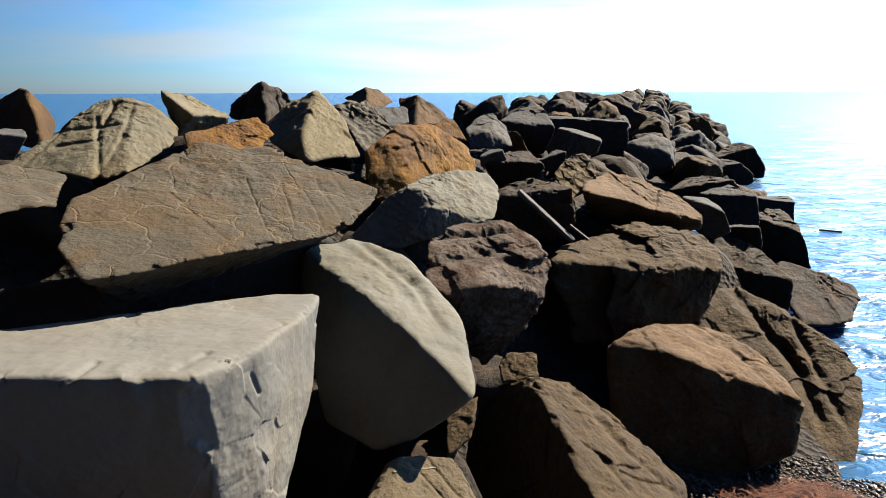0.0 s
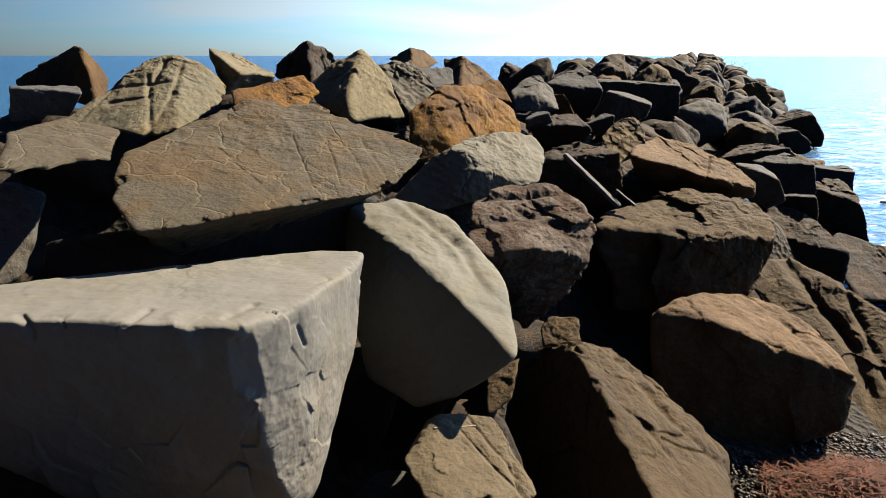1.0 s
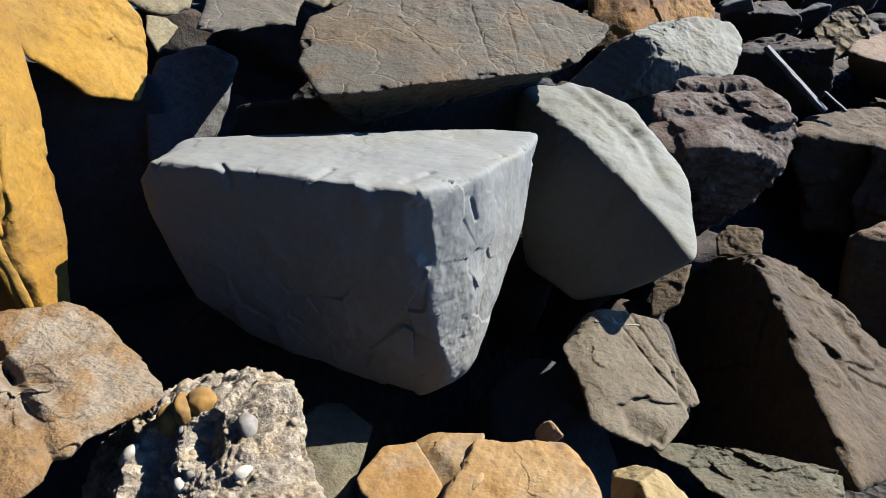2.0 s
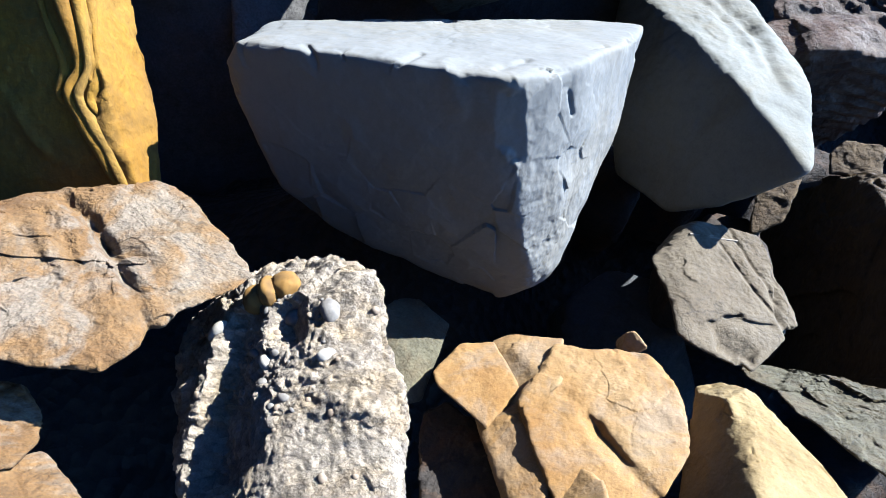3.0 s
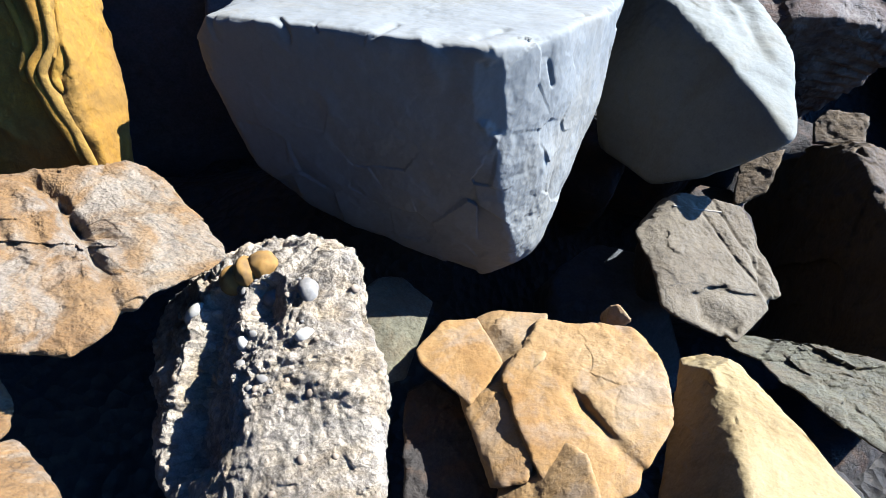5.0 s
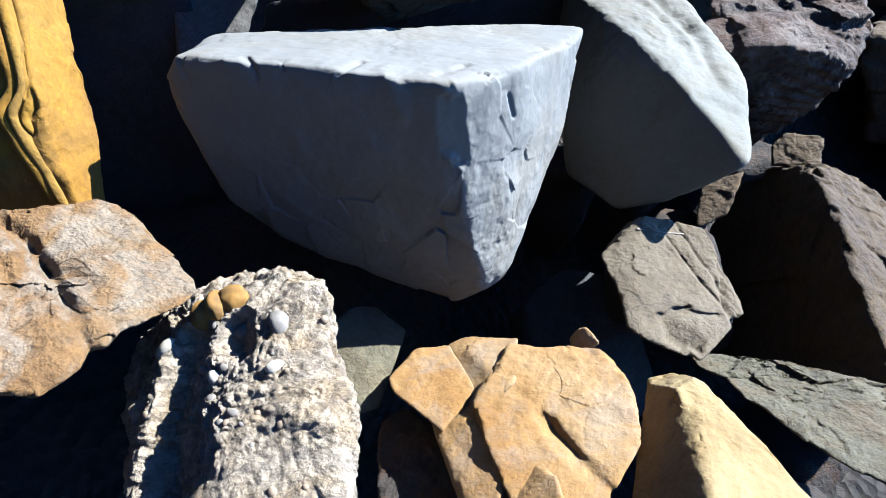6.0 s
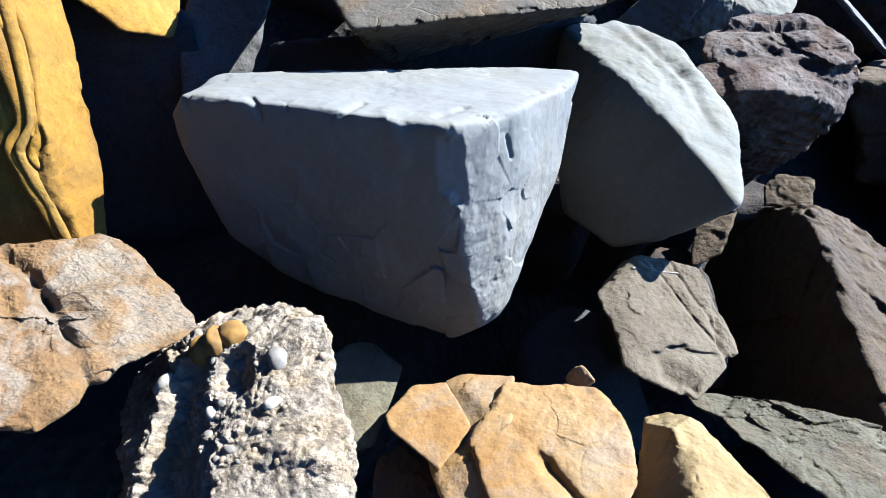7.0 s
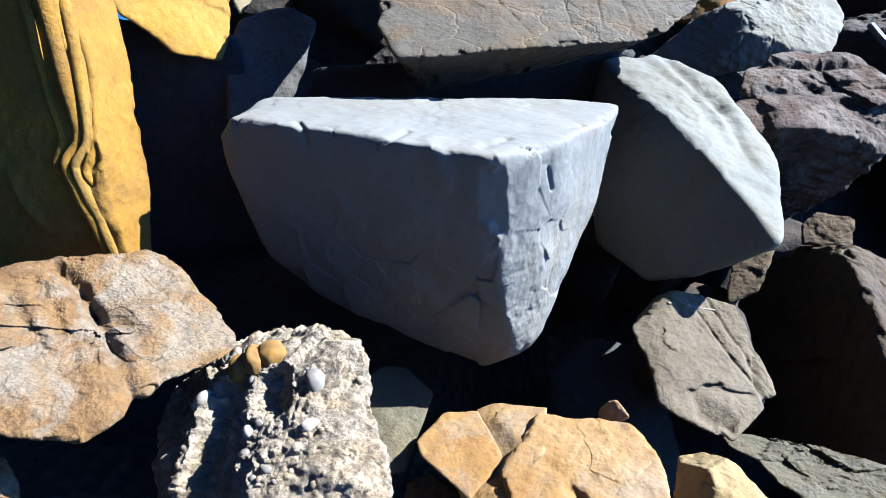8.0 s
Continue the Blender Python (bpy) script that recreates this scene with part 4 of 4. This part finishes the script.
def crest_height(s):
    """Height of the pile at s metres in from the seaward foot."""
    up = min(1.0, max(0.0, s / 3.4))
    down = min(1.0, max(0.0, (8.4 - s) / 2.6))
    return WATER - 0.25 + 1.75 * min(up, down)


shapes, far_small = [], []
for k in range(10):
    facets = []
    for j in range(13):
        z = 1 - 2 * (j + 0.5) / 13
        a = math.degrees(j * 2.39996) + rnd.uniform(-25, 25)
        facets.append((a, math.degrees(math.asin(z)) + rnd.uniform(-14, 14), rnd.uniform(0.36, 0.56)))
    p, tris = boulder_shape(facets, 200 + k, 5, 30.0, 1.2)
    p = p * (1.0, rnd.uniform(0.7, 1.0), rnd.uniform(0.6, 0.85))
    shapes.append((p, tris))
    p4, t4 = boulder_shape(facets, 200 + k, 4, 30.0, 1.2)
    far_small.append((p4 * (1.0, 0.85, 0.72), t4))
far_mats = ["dark", "blueshade", "dark", "brown", "bluegrey", "rustdark", "dark", "brown", "blueshade", "dark"]
far_meshes = [mesh_of("boulder", p, t, MAT[m]) for (p, t), m in zip(shapes, far_mats)]
far_words = {"dark": "dark brown angular boulder on the breakwater slope", "blueshade": "dark blue-grey boulder in shade on the breakwater", "brown": "brown weathered boulder on the breakwater",
             "bluegrey": "blue-grey angular boulder on the breakwater", "rustdark": "rusty brown boulder on the breakwater"}
far_pile = []
a = 9.0
while a < 46.0:
    step = 0.7 + 0.02 * a
    s = 0.45
    while s < (7.6 if a < 16 else 5.2):
        c = FOOT + ALONG * (a + rnd.uniform(-0.25, 0.25)) + INLAND * (s + rnd.uniform(-0.2, 0.2))
        near = min((c - r[0].to_3d()).xy.length for r in ROCKS)
        if near > 0.75:
            k = rnd.randrange(10)
            size = rnd.uniform(0.7, 1.2) * (0.85 + 0.013 * a)
            m = pose(c.x, c.y, crest_height(s) + rnd.uniform(-0.12, 0.12), rnd.uniform(-25, 25), rnd.uniform(-25, 25), rnd.uniform(0, 360)) @ Matrix.Diagonal((size, size, size, 1))
            if a > 19:
                far_pile.append((k, m))
            else:
                ob = new("boulder", far_meshes[k])
                ob.matrix_world = m
                tagged(ob, far_words[far_mats[k]], "boulder", "boulders of the breakwater")
        s += step
    a += step

fv, ft, fm, base = [], [], [], 0
for k, m in far_pile:
    q = far_small[k][0] @ np.array(m.to_3x3()).T + np.array(m.translation)
    fv.append(q), ft.append(far_small[k][1] + base)
    fm += [k] * len(far_small[k][1])
    base += len(q)
me = mesh_of("far_boulders", np.concatenate(fv), np.concatenate(ft), MAT[far_mats[0]])
for k in range(1, 10):
    me.materials.append(MAT[far_mats[k]])
me.polygons.foreach_set("material_index", np.array(fm, dtype=np.int32))
tagged(new("far_boulders", me), "distant dark boulders at the end of the breakwater", "boulders", kind="stuff")

# ---- smaller boulders added in the hollows under the large ones, coloured dark for shade ----
near_rocks = list(ROCKS)
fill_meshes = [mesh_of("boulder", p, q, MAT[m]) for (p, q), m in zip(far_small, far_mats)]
HOLLOWS = [(-0.36, 2.4), (-0.3, 2.46), (-1.95, 2.7), (-0.24, 2.54), (0.48, 3.62), (-0.41, 1.9), (-2.4, 2.71), (0.2, 3.0), (0.6, 3.2), (-0.4, 2.15), (-0.8, 1.3), (-1.47, 0.61), (-0.2, 1.52)]   # deep gaps
placed = []
for k in range(2600):
    x, y = rnd.uniform(-3.2, 4.5), rnd.uniform(0.9, 8.5)
    if any((x - u) ** 2 + (y - v) ** 2 < 0.34 ** 2 for u, v in placed):
        continue
    close = sorted(near_rocks, key=lambda r: (r[0].x - x) ** 2 + (r[0].y - y) ** 2)[:3]
    if ((close[0][0].x - x) ** 2 + (close[0][0].y - y) ** 2) ** 0.5 > 0.8:
        continue
    if x < -0.95 and y < 2.7:
        continue
    low = min(r[0].z + 0.55 * r[1] for r in close)
    placed.append((x, y))
    sunk = 0.35 * sum(math.exp(-((x - u) ** 2 + (y - v) ** 2) / 0.06) for u, v in HOLLOWS)
    size = rnd.uniform(0.45, 0.7)
    # only the darkest stone, so the hollows look black with shade
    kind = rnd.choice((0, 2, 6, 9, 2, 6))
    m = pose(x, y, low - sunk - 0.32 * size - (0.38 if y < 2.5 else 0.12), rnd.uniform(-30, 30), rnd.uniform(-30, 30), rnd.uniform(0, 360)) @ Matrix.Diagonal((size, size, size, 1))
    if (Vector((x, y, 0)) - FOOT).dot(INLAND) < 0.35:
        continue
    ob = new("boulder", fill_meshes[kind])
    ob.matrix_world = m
    tagged(ob, "added filler boulder, coloured dark to stand for shade in a hollow", "boulder", "boulders of the breakwater")

# ---- ground: rubble bed under the pile, gravel shore and sea floor in one sheet ----
def bed_height(x, y):
    v = Vector((x, y, 0)) - FOOT
    s, al = v.dot(INLAND), v.dot(ALONG)
    far = crest_height(s) - 0.55 if s > 0 else WATER - 0.65 + 0.3 * s
    if s > 8.4:
        far -= 0.3 * (s - 8.4)
    shore = WATER + 0.06 + 0.14 * (min(s, 3.0) - 0.5)
    k = min(1.0, max(0.0, (0.9 - al) / 1.2))
    far = max(far, shore * k + far * (1 - k))
    if al > -4.5 and s > -0.6:
        w = h = 0.0
        best = 99.0
        for c, low, _ in ROCKS:
            d2 = (c.x - x) ** 2 + (c.y - y) ** 2
            q = 1.0 / (d2 + 0.02) ** 2
            w, h, best = w + q, h + q * (c.z + low - 0.03), min(best, d2)
        t = min(1.0, max(0.0, (best ** 0.5 - 0.3) / 0.7))
        near = h / w
        low = min(far, near)
        k = min(1.0, max(0.0, (y - 2.2) / 0.8))
        far = ((low - 0.25) * (1 - k) + (near - 0.06) * k) * (1 - t) + far * t
    far -= 0.35 * sum(math.exp(-((x - u) ** 2 + (y - v) ** 2) / 0.08) for u, v in HOLLOWS)
    if s > 0.62 and al < 0.7:
        far = max(far, WATER + 0.08)
    return max(-6.0, far)


xs = np.concatenate([[-4500, -900, -200, -60, -25, -14], np.arange(-9, 14.1, 0.22), [18, 24, 32, 45, 70, 200, 900, 4500]])
ys = np.concatenate([[-4500, -900, -200, -50, -18, -8], np.arange(-4, 13.1, 0.22), [15, 18, 22, 27, 33, 40, 48, 58, 80, 200, 900, 4500]])
gv = np.array([(x, y, bed_height(x, y) if abs(x) < 100 and abs(y) < 100 else -6.0) for y in ys for x in xs])
fine = (np.abs(gv[:, 0]) < 15) & (np.abs(gv[:, 1]) < 14)
gv[:, 2] += np.where(fine, 0.05 * fbm(gv * (2.5, 2.5, 0) + 3, 4, 0.6), 0)
nx = len(xs)
gt = []
for j in range(len(ys) - 1):
    for i in range(nx - 1):
        q = j * nx + i
        gt += [(q, q + 1, q + nx + 1), (q, q + nx + 1, q + nx)]
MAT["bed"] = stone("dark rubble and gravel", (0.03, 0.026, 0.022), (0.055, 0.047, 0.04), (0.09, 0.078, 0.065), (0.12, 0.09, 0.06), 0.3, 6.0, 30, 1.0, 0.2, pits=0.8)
ground = tagged(new("ground", mesh_of("ground", gv, gt, MAT["bed"])), "dark gravel and rubble under the boulders", "ground", kind="structure")

# ---- sea ----
sea = bpy.data.materials.new("sea water")
sea.use_nodes = True
n, l = sea.node_tree.nodes, sea.node_tree.links
b = n["Principled BSDF"]
b.inputs["Base Color"].default_value = (0.005, 0.042, 0.1, 1)
b.inputs["Roughness"].default_value = 0.24
b.inputs["IOR"].default_value = 1.33
tc = n.new("ShaderNodeTexCoord")
hs = None
for scale, stretch, dist_, strength in ((0.35, 0.6, 0.5, 0.5), (2.2, 0.45, 0.16, 1.0), (9.0, 0.6, 0.028, 1.0)):
    mp, t, bp = n.new("ShaderNodeMapping"), n.new("ShaderNodeTexNoise"), n.new("ShaderNodeBump")
    mp.inputs["Scale"].default_value = (stretch, 1.0, 1.0)
    mp.inputs["Rotation"].default_value = (0, 0, radians(-25))
    t.inputs["Scale"].default_value, t.inputs["Detail"].default_value, t.inputs["Distortion"].default_value = scale, 3.0, 0.6
    bp.inputs["Strength"].default_value, bp.inputs["Distance"].default_value = strength, dist_
    l.new(tc.outputs["Object"], mp.inputs["Vector"]), l.new(mp.outputs[0], t.inputs["Vector"]), l.new(t.outputs["Fac"], bp.inputs["Height"])
    if hs:
        l.new(hs, bp.inputs["Normal"])
    hs = bp.outputs[0]
l.new(hs, b.inputs["Normal"])
wv = np.array([(-4600, -4600, WATER), (4600, -4600, WATER), (4600, 4600, WATER), (-4600, 4600, WATER)], dtype=float)
water = tagged(new("water", mesh_of("water", wv, [(0, 1, 2), (0, 2, 3)], sea)), "calm blue sea with sun glitter", "sea", kind="structure")


# ---- small things ----
def plain(name, colour, rough=0.8, vary=0.35, scale=60.0):
    m = bpy.data.materials.new(name)
    m.use_nodes = True
    n, l = m.node_tree.nodes, m.node_tree.links
    b = n["Principled BSDF"]
    t, r, tc, bp = n.new("ShaderNodeTexNoise"), n.new("ShaderNodeValToRGB"), n.new("ShaderNodeTexCoord"), n.new("ShaderNodeBump")
    t.inputs["Scale"].default_value, t.inputs["Detail"].default_value = scale, 8.0
    r.color_ramp.elements[0].color = rgb([c * (1 - vary) for c in colour])
    r.color_ramp.elements[1].color = rgb([min(1, c * (1 + vary)) for c in colour])
    r.color_ramp.elements[0].position, r.color_ramp.elements[1].position = 0.35, 0.68
    bp.inputs["Strength"].default_value, bp.inputs["Distance"].default_value = 0.4, 0.004
    l.new(tc.outputs["Object"], t.inputs["Vector"]), l.new(t.outputs["Fac"], r.inputs["Fac"]), l.new(r.outputs["Color"], b.inputs["Base Color"])
    l.new(t.outputs["Fac"], bp.inputs["Height"]), l.new(bp.outputs[0], b.inputs["Normal"])
    b.inputs["Roughness"].default_value = rough
    b.inputs["Specular IOR Level"].default_value = 0.3
    return m


PEBBLE_WHITE = plain("white pebble", (0.181, 0.165, 0.136), 0.7, 0.15)
PEBBLE_GREY = plain("grey pebble", (0.0742, 0.066, 0.0561), 0.75, 0.3)
PEBBLE_TAN = plain("tan pebble", (0.101, 0.0752, 0.0505), 0.75, 0.3)
PEBBLE_OCHRE = plain("ochre lump", (0.09, 0.046, 0.007), 0.85, 0.45, 25)
WOOD = plain("weathered wood", (0.0323, 0.0331, 0.0359), 0.85, 0.3, 18)
STICK = plain("dry pale wood", (0.0866, 0.0719, 0.0539), 0.85, 0.3, 30)
WETWOOD = plain("wet dark wood", (0.0144, 0.0101, 0.00791), 0.5, 0.4, 18)
WEED = plain("dry red seaweed", (0.04, 0.0085, 0.0012), 0.9, 0.5, 20)


def pebble_mesh(name, size, seed, material, lumps=0.05, level=3):
    d, tris = ball(level)
    r = 1 + lumps * fbm(d * 1.4 + seed * 5.3, 3)
    return mesh_of(name, d * r[:, None] * 0.5 * np.array(size), tris, material)


def stud(host, x, y, z, size, seed, material, label="", lumps=0.05, sink=0.15, level=3):
    """A pebble set into the skin of a rock, where the line from its middle through (x, y, z) comes out."""
    co = np.empty(len(host.data.vertices) * 3)
    host.data.vertices.foreach_get("co", co)
    co = co.reshape(-1, 3)
    way = Vector((x, y, z)).normalized()
    r = np.linalg.norm(co, axis=1)
    k = int(np.argmax((co @ np.array(way)) / r))
    out = host.data.vertices[k].normal.lerp(way, 0.5).normalized()
    ob = new("pebble", pebble_mesh("pebble", size, seed, material, lumps, level))
    ob.parent = host
    turn = out.to_track_quat("Z", "Y").to_matrix().to_4x4() @ pose(0, 0, 0, 0, 0, seed * 47 % 180)
    ob.matrix_local = Matrix.Translation(Vector(co[k]) + out * size[2] * (0.05 - sink)) @ turn
    return tagged(ob, label) if label else ob


def band(host, ways, radius):
    """A raised weathered band that winds over the skin of a rock along the given directions from its middle."""
    co = np.empty(len(host.data.vertices) * 3)
    host.data.vertices.foreach_get("co", co)
    co = co.reshape(-1, 3)
    unit = co / np.linalg.norm(co, axis=1)[:, None]
    w = np.array(ways)
    k = np.linspace(0, len(w) - 1, 70)
    i = np.clip(k.astype(int), 0, len(w) - 2)
    f = (k - i)[:, None]
    prev, nxt = w[np.clip(i - 1, 0, len(w) - 1)], w[np.clip(i + 2, 0, len(w) - 1)]
    path = 0.5 * (2 * w[i] + (w[i + 1] - prev) * f + (2 * prev - 5 * w[i] + 4 * w[i + 1] - nxt) * f ** 2 + (3 * w[i] - prev - 3 * w[i + 1] + nxt) * f ** 3)
    path /= np.linalg.norm(path, axis=1)[:, None]
    hits = [int(np.argmax(unit @ q)) for q in path]
    r = np.linalg.norm(co[hits], axis=1)
    r = np.convolve(np.pad(r, 10, mode="edge"), np.ones(21) / 21, "valid")
    line = path * r[:, None]
    verts, tris, ring = [], [], 10
    for j, (q, o) in enumerate(zip(line, path)):
        along = line[min(j + 1, 69)] - line[max(j - 1, 0)]
        along /= np.linalg.norm(along)
        side = np.cross(along, o)
        side /= np.linalg.norm(side)
        size = radius * (0.85 + 0.2 * math.sin(j * 0.17) + 0.08 * math.sin(j * 0.45)) * min(1.0, 0.25 + j / 8, 0.25 + (69 - j) / 8)
        for c in range(ring):
            a = 2 * math.pi * c / ring
            verts.append(q + size * (math.cos(a) * side + 0.8 * math.sin(a) * o))
    for j in range(69):
        for c in range(ring):
            a, b = j * ring + c, j * ring + (c + 1) % ring
            tris += [(a, b, b + ring), (a, b + ring, a + ring)]
    ob = new("raised_band", mesh_of("raised_band", np.array(verts), tris, host.data.materials[0]))
    ob.parent = host
    return ob


stud(conglomerate, -0.12, -0.045, 0.13, (0.058, 0.04, 0.03), 10, PEBBLE_WHITE, "smooth white pebble", 0.02)
for k, (dx, dy) in enumerate(((-0.026, -0.012), (0.0, 0.0), (0.026, 0.012))):
    stud(conglomerate, -0.025 + dx, 0.035 + dy, 0.2, (0.07, 0.045, 0.07), 11 + 180 * k, PEBBLE_OCHRE, "lobed ochre lump with dark pits", 0.12, sink=0.0, level=4)
stud(conglomerate, 0.052, -0.096, 0.153, (0.032, 0.024, 0.022), 3, PEBBLE_WHITE, "smooth grey-white pebble", 0.02)
stud(conglomerate, 0.052, 0.024, 0.224, (0.045, 0.036, 0.03), 9, PEBBLE_GREY, "", 0.05)
stud(conglomerate, 0.13, 0.02, 0.21, (0.065, 0.045, 0.035), 1, PEBBLE_GREY, "", 0.08)
stud(conglomerate, 0.340, -0.301, 0.171, (0.022, 0.016, 0.014), 10, PEBBLE_TAN, "", 0.03)
stud(conglomerate, 0.192, -0.071, 0.211, (0.04, 0.03, 0.025), 15, PEBBLE_WHITE, "", 0.1)
stud(conglomerate, 0.180, -0.198, 0.196, (0.03, 0.02, 0.02), 15, PEBBLE_GREY, "", 0.05)
stud(conglomerate, 0.001, -0.100, 0.191, (0.025, 0.018, 0.016), 8, PEBBLE_GREY, "", 0.05)
band(ochre_big, [(0.27, -0.13, 0.95), (0.49, -0.28, 0.82), (0.68, -0.41, 0.61), (0.80, -0.51, 0.31), (0.77, -0.62, 0.15), (0.80, -0.60, -0.01), (0.81, -0.57, -0.15), (0.80, -0.53, -0.28), (0.79, -0.50, -0.38)], 0.018)
band(ochre_big, [(0.32, -0.06, 0.95), (0.55, -0.21, 0.80), (0.73, -0.35, 0.58), (0.83, -0.48, 0.29), (0.80, -0.58, 0.14), (0.82, -0.57, -0.01), (0.83, -0.54, -0.15), (0.81, -0.51, -0.27), (0.80, -0.47, -0.37)], 0.014)
band(ochre_big, [(0.48, -0.09, 0.87), (0.71, -0.22, 0.67), (0.83, -0.37, 0.41), (0.86, -0.47, 0.21), (0.84, -0.54, 0.10), (0.85, -0.53, 0.01)], 0.012)
band(ochre_big, [(0.25, -0.20, 0.95), (0.46, -0.37, 0.81), (0.63, -0.51, 0.58), (0.75, -0.58, 0.31), (0.73, -0.67, 0.16), (0.75, -0.66, 0.07)], 0.012)



def split_thing(ob, part_name):
    """Turns a rock with pieces set into it into a thing whose body is one part among the others."""
    name, at = ob.name.split(".")[0], ob.location.copy()
    ob.name = part_name
    thing = tagged(new(name), ob["label"], ob["category"], ob["group"])
    thing.location = at
    for child in (ob, *ob.children):
        child.parent = thing
    ob.location = (0, 0, 0)
    for key in ("label", "category", "group"):
        del ob[key]
    return thing


few = random.Random(3)
for k in range(70):
    way = Vector((few.uniform(-0.5, 0.9), few.uniform(-1, 0.2), few.uniform(0.05, 1.0)))
    w = few.uniform(0.008, 0.02)
    stud(conglomerate, way.x, way.y, way.z, (w, w * few.uniform(0.65, 1), w * few.uniform(0.5, 0.8)), 20 + k, few.choice((PEBBLE_GREY, PEBBLE_TAN, PEBBLE_TAN, PEBBLE_GREY, PEBBLE_TAN, PEBBLE_GREY)))

for rock, part_name in ((conglomerate, "matrix"), (ochre_big, "body"), (orange_block, "body")):
    split_thing(rock, part_name)


def timber(name, label, a, b, width, thick, material):
    """A sawn board from a to b, with worn, uneven edges and split ends."""
    a, b = Vector(a), Vector(b)
    bm = bmesh.new()
    bmesh.ops.create_cube(bm, size=1.0)
    bmesh.ops.scale(bm, vec=((b - a).length, width, thick), verts=bm.verts)
    bmesh.ops.subdivide_edges(bm, edges=[e for e in bm.edges if abs(e.verts[0].co.x - e.verts[1].co.x) > 0.01], cuts=14)
    bmesh.ops.bevel(bm, geom=[e for e in bm.edges if e.is_boundary is False and e.calc_face_angle(0) > 1], offset=thick * 0.16, segments=2, affect="EDGES")
    for v in bm.verts:
        v.co += Vector((0, 0, 0)) + 0.06 * width * noise.noise_vector(v.co * 14)
    me = bpy.data.meshes.new(name)
    bm.to_mesh(me)
    bm.free()
    me.materials.append(material)
    ob = new(name, me)
    ob.matrix_world = Matrix.Translation((a + b) / 2) @ (b - a).to_track_quat("X", "Z").to_matrix().to_4x4()
    return tagged(ob, label, "driftwood")


timber("driftwood_plank", "weathered grey driftwood plank leaning on a dark rock", (0.531, 4.337, 1.830), (0.892, 4.172, 1.507), 0.062, 0.028, WOOD)
timber("driftwood_log", "dark wet driftwood floating on the sea", (5.855, 9.500, 0.405), (6.104, 9.334, 0.405), 0.05, 0.028, WETWOOD)
timber("driftwood_stick", "thin pale driftwood stick beside the plank", (0.877, 4.239, 1.607), (0.990, 4.132, 1.524), 0.02, 0.014, WOOD)
timber("driftwood_stick", "thin pale dry stick lying on the grey-tan block", (-0.15, 1.632, 1.41), (-0.088, 1.668, 1.398), 0.008, 0.007, STICK)
timber("driftwood_stick", "thin pale dry stick lying on the grey-tan block", (-0.1, 1.652, 1.4), (-0.025, 1.705, 1.377), 0.007, 0.006, STICK)


# gravel and weed on the little shore
grav_v, grav_t, base = [], [], 0
d3, t3 = ball(1)
for k in range(6000):
    x, y = few.uniform(1.2, 2.7), few.uniform(1.9, 3.15)
    w = few.uniform(0.009, 0.028) * (1.8 if few.random() < 0.08 else 1)
    z = bed_height(x, y)
    if z < WATER - 0.03:
        continue
    q = d3 * (1 + 0.12 * fbm(d3 * 1.5 + k, 2))[:, None] * 0.5 * np.array((w, w * few.uniform(0.6, 1), w * 0.6))
    c, sn = math.cos(k), math.sin(k)
    q = q @ np.array([[c, sn, 0], [-sn, c, 0], [0, 0, 1]]) + (x, y, z + w * 0.12)
    grav_v.append(q), grav_t.append(t3 + base)
    base += len(q)
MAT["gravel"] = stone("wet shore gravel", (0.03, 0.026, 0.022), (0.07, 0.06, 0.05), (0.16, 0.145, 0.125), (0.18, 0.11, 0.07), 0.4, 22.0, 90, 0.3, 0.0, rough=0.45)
tagged(new("gravel", mesh_of("gravel", np.concatenate(grav_v), np.concatenate(grav_t), MAT["gravel"])), "wet rounded gravel on the small shore", "gravel", kind="stuff")

weed_v, weed_t = [], []
for k in range(3200):
    r, a = 0.38 * few.random() ** 0.6, few.uniform(0, 6.283)
    x, y = 1.78 + 1.15 * r * math.cos(a), 2.55 + 0.9 * r * math.sin(a)
    z = bed_height(x, y) + 0.01 + 0.16 * few.random() * (1 - r / 0.4)
    turn, bend, w = few.uniform(0, 6.283), few.uniform(-2.0, 2.0), few.uniform(0.002, 0.005)
    p = Vector((x, y, z))
    for j in range(6):
        side = Vector((-math.sin(turn), math.cos(turn), few.uniform(-0.4, 0.4))) * w * (1 - j / 7)
        weed_v += [p + side, p - side]
        if j:
            q = len(weed_v) - 4
            weed_t += [(q, q + 1, q + 3), (q, q + 3, q + 2)]
        p = p + Vector((math.cos(turn), math.sin(turn), few.uniform(-0.35, 0.4))) * 0.022
        turn += bend * 0.35
tagged(new("seaweed", mesh_of("seaweed", np.array(weed_v), weed_t, WEED)), "heap of dried red-brown seaweed on the gravel", "seaweed", kind="stuff")
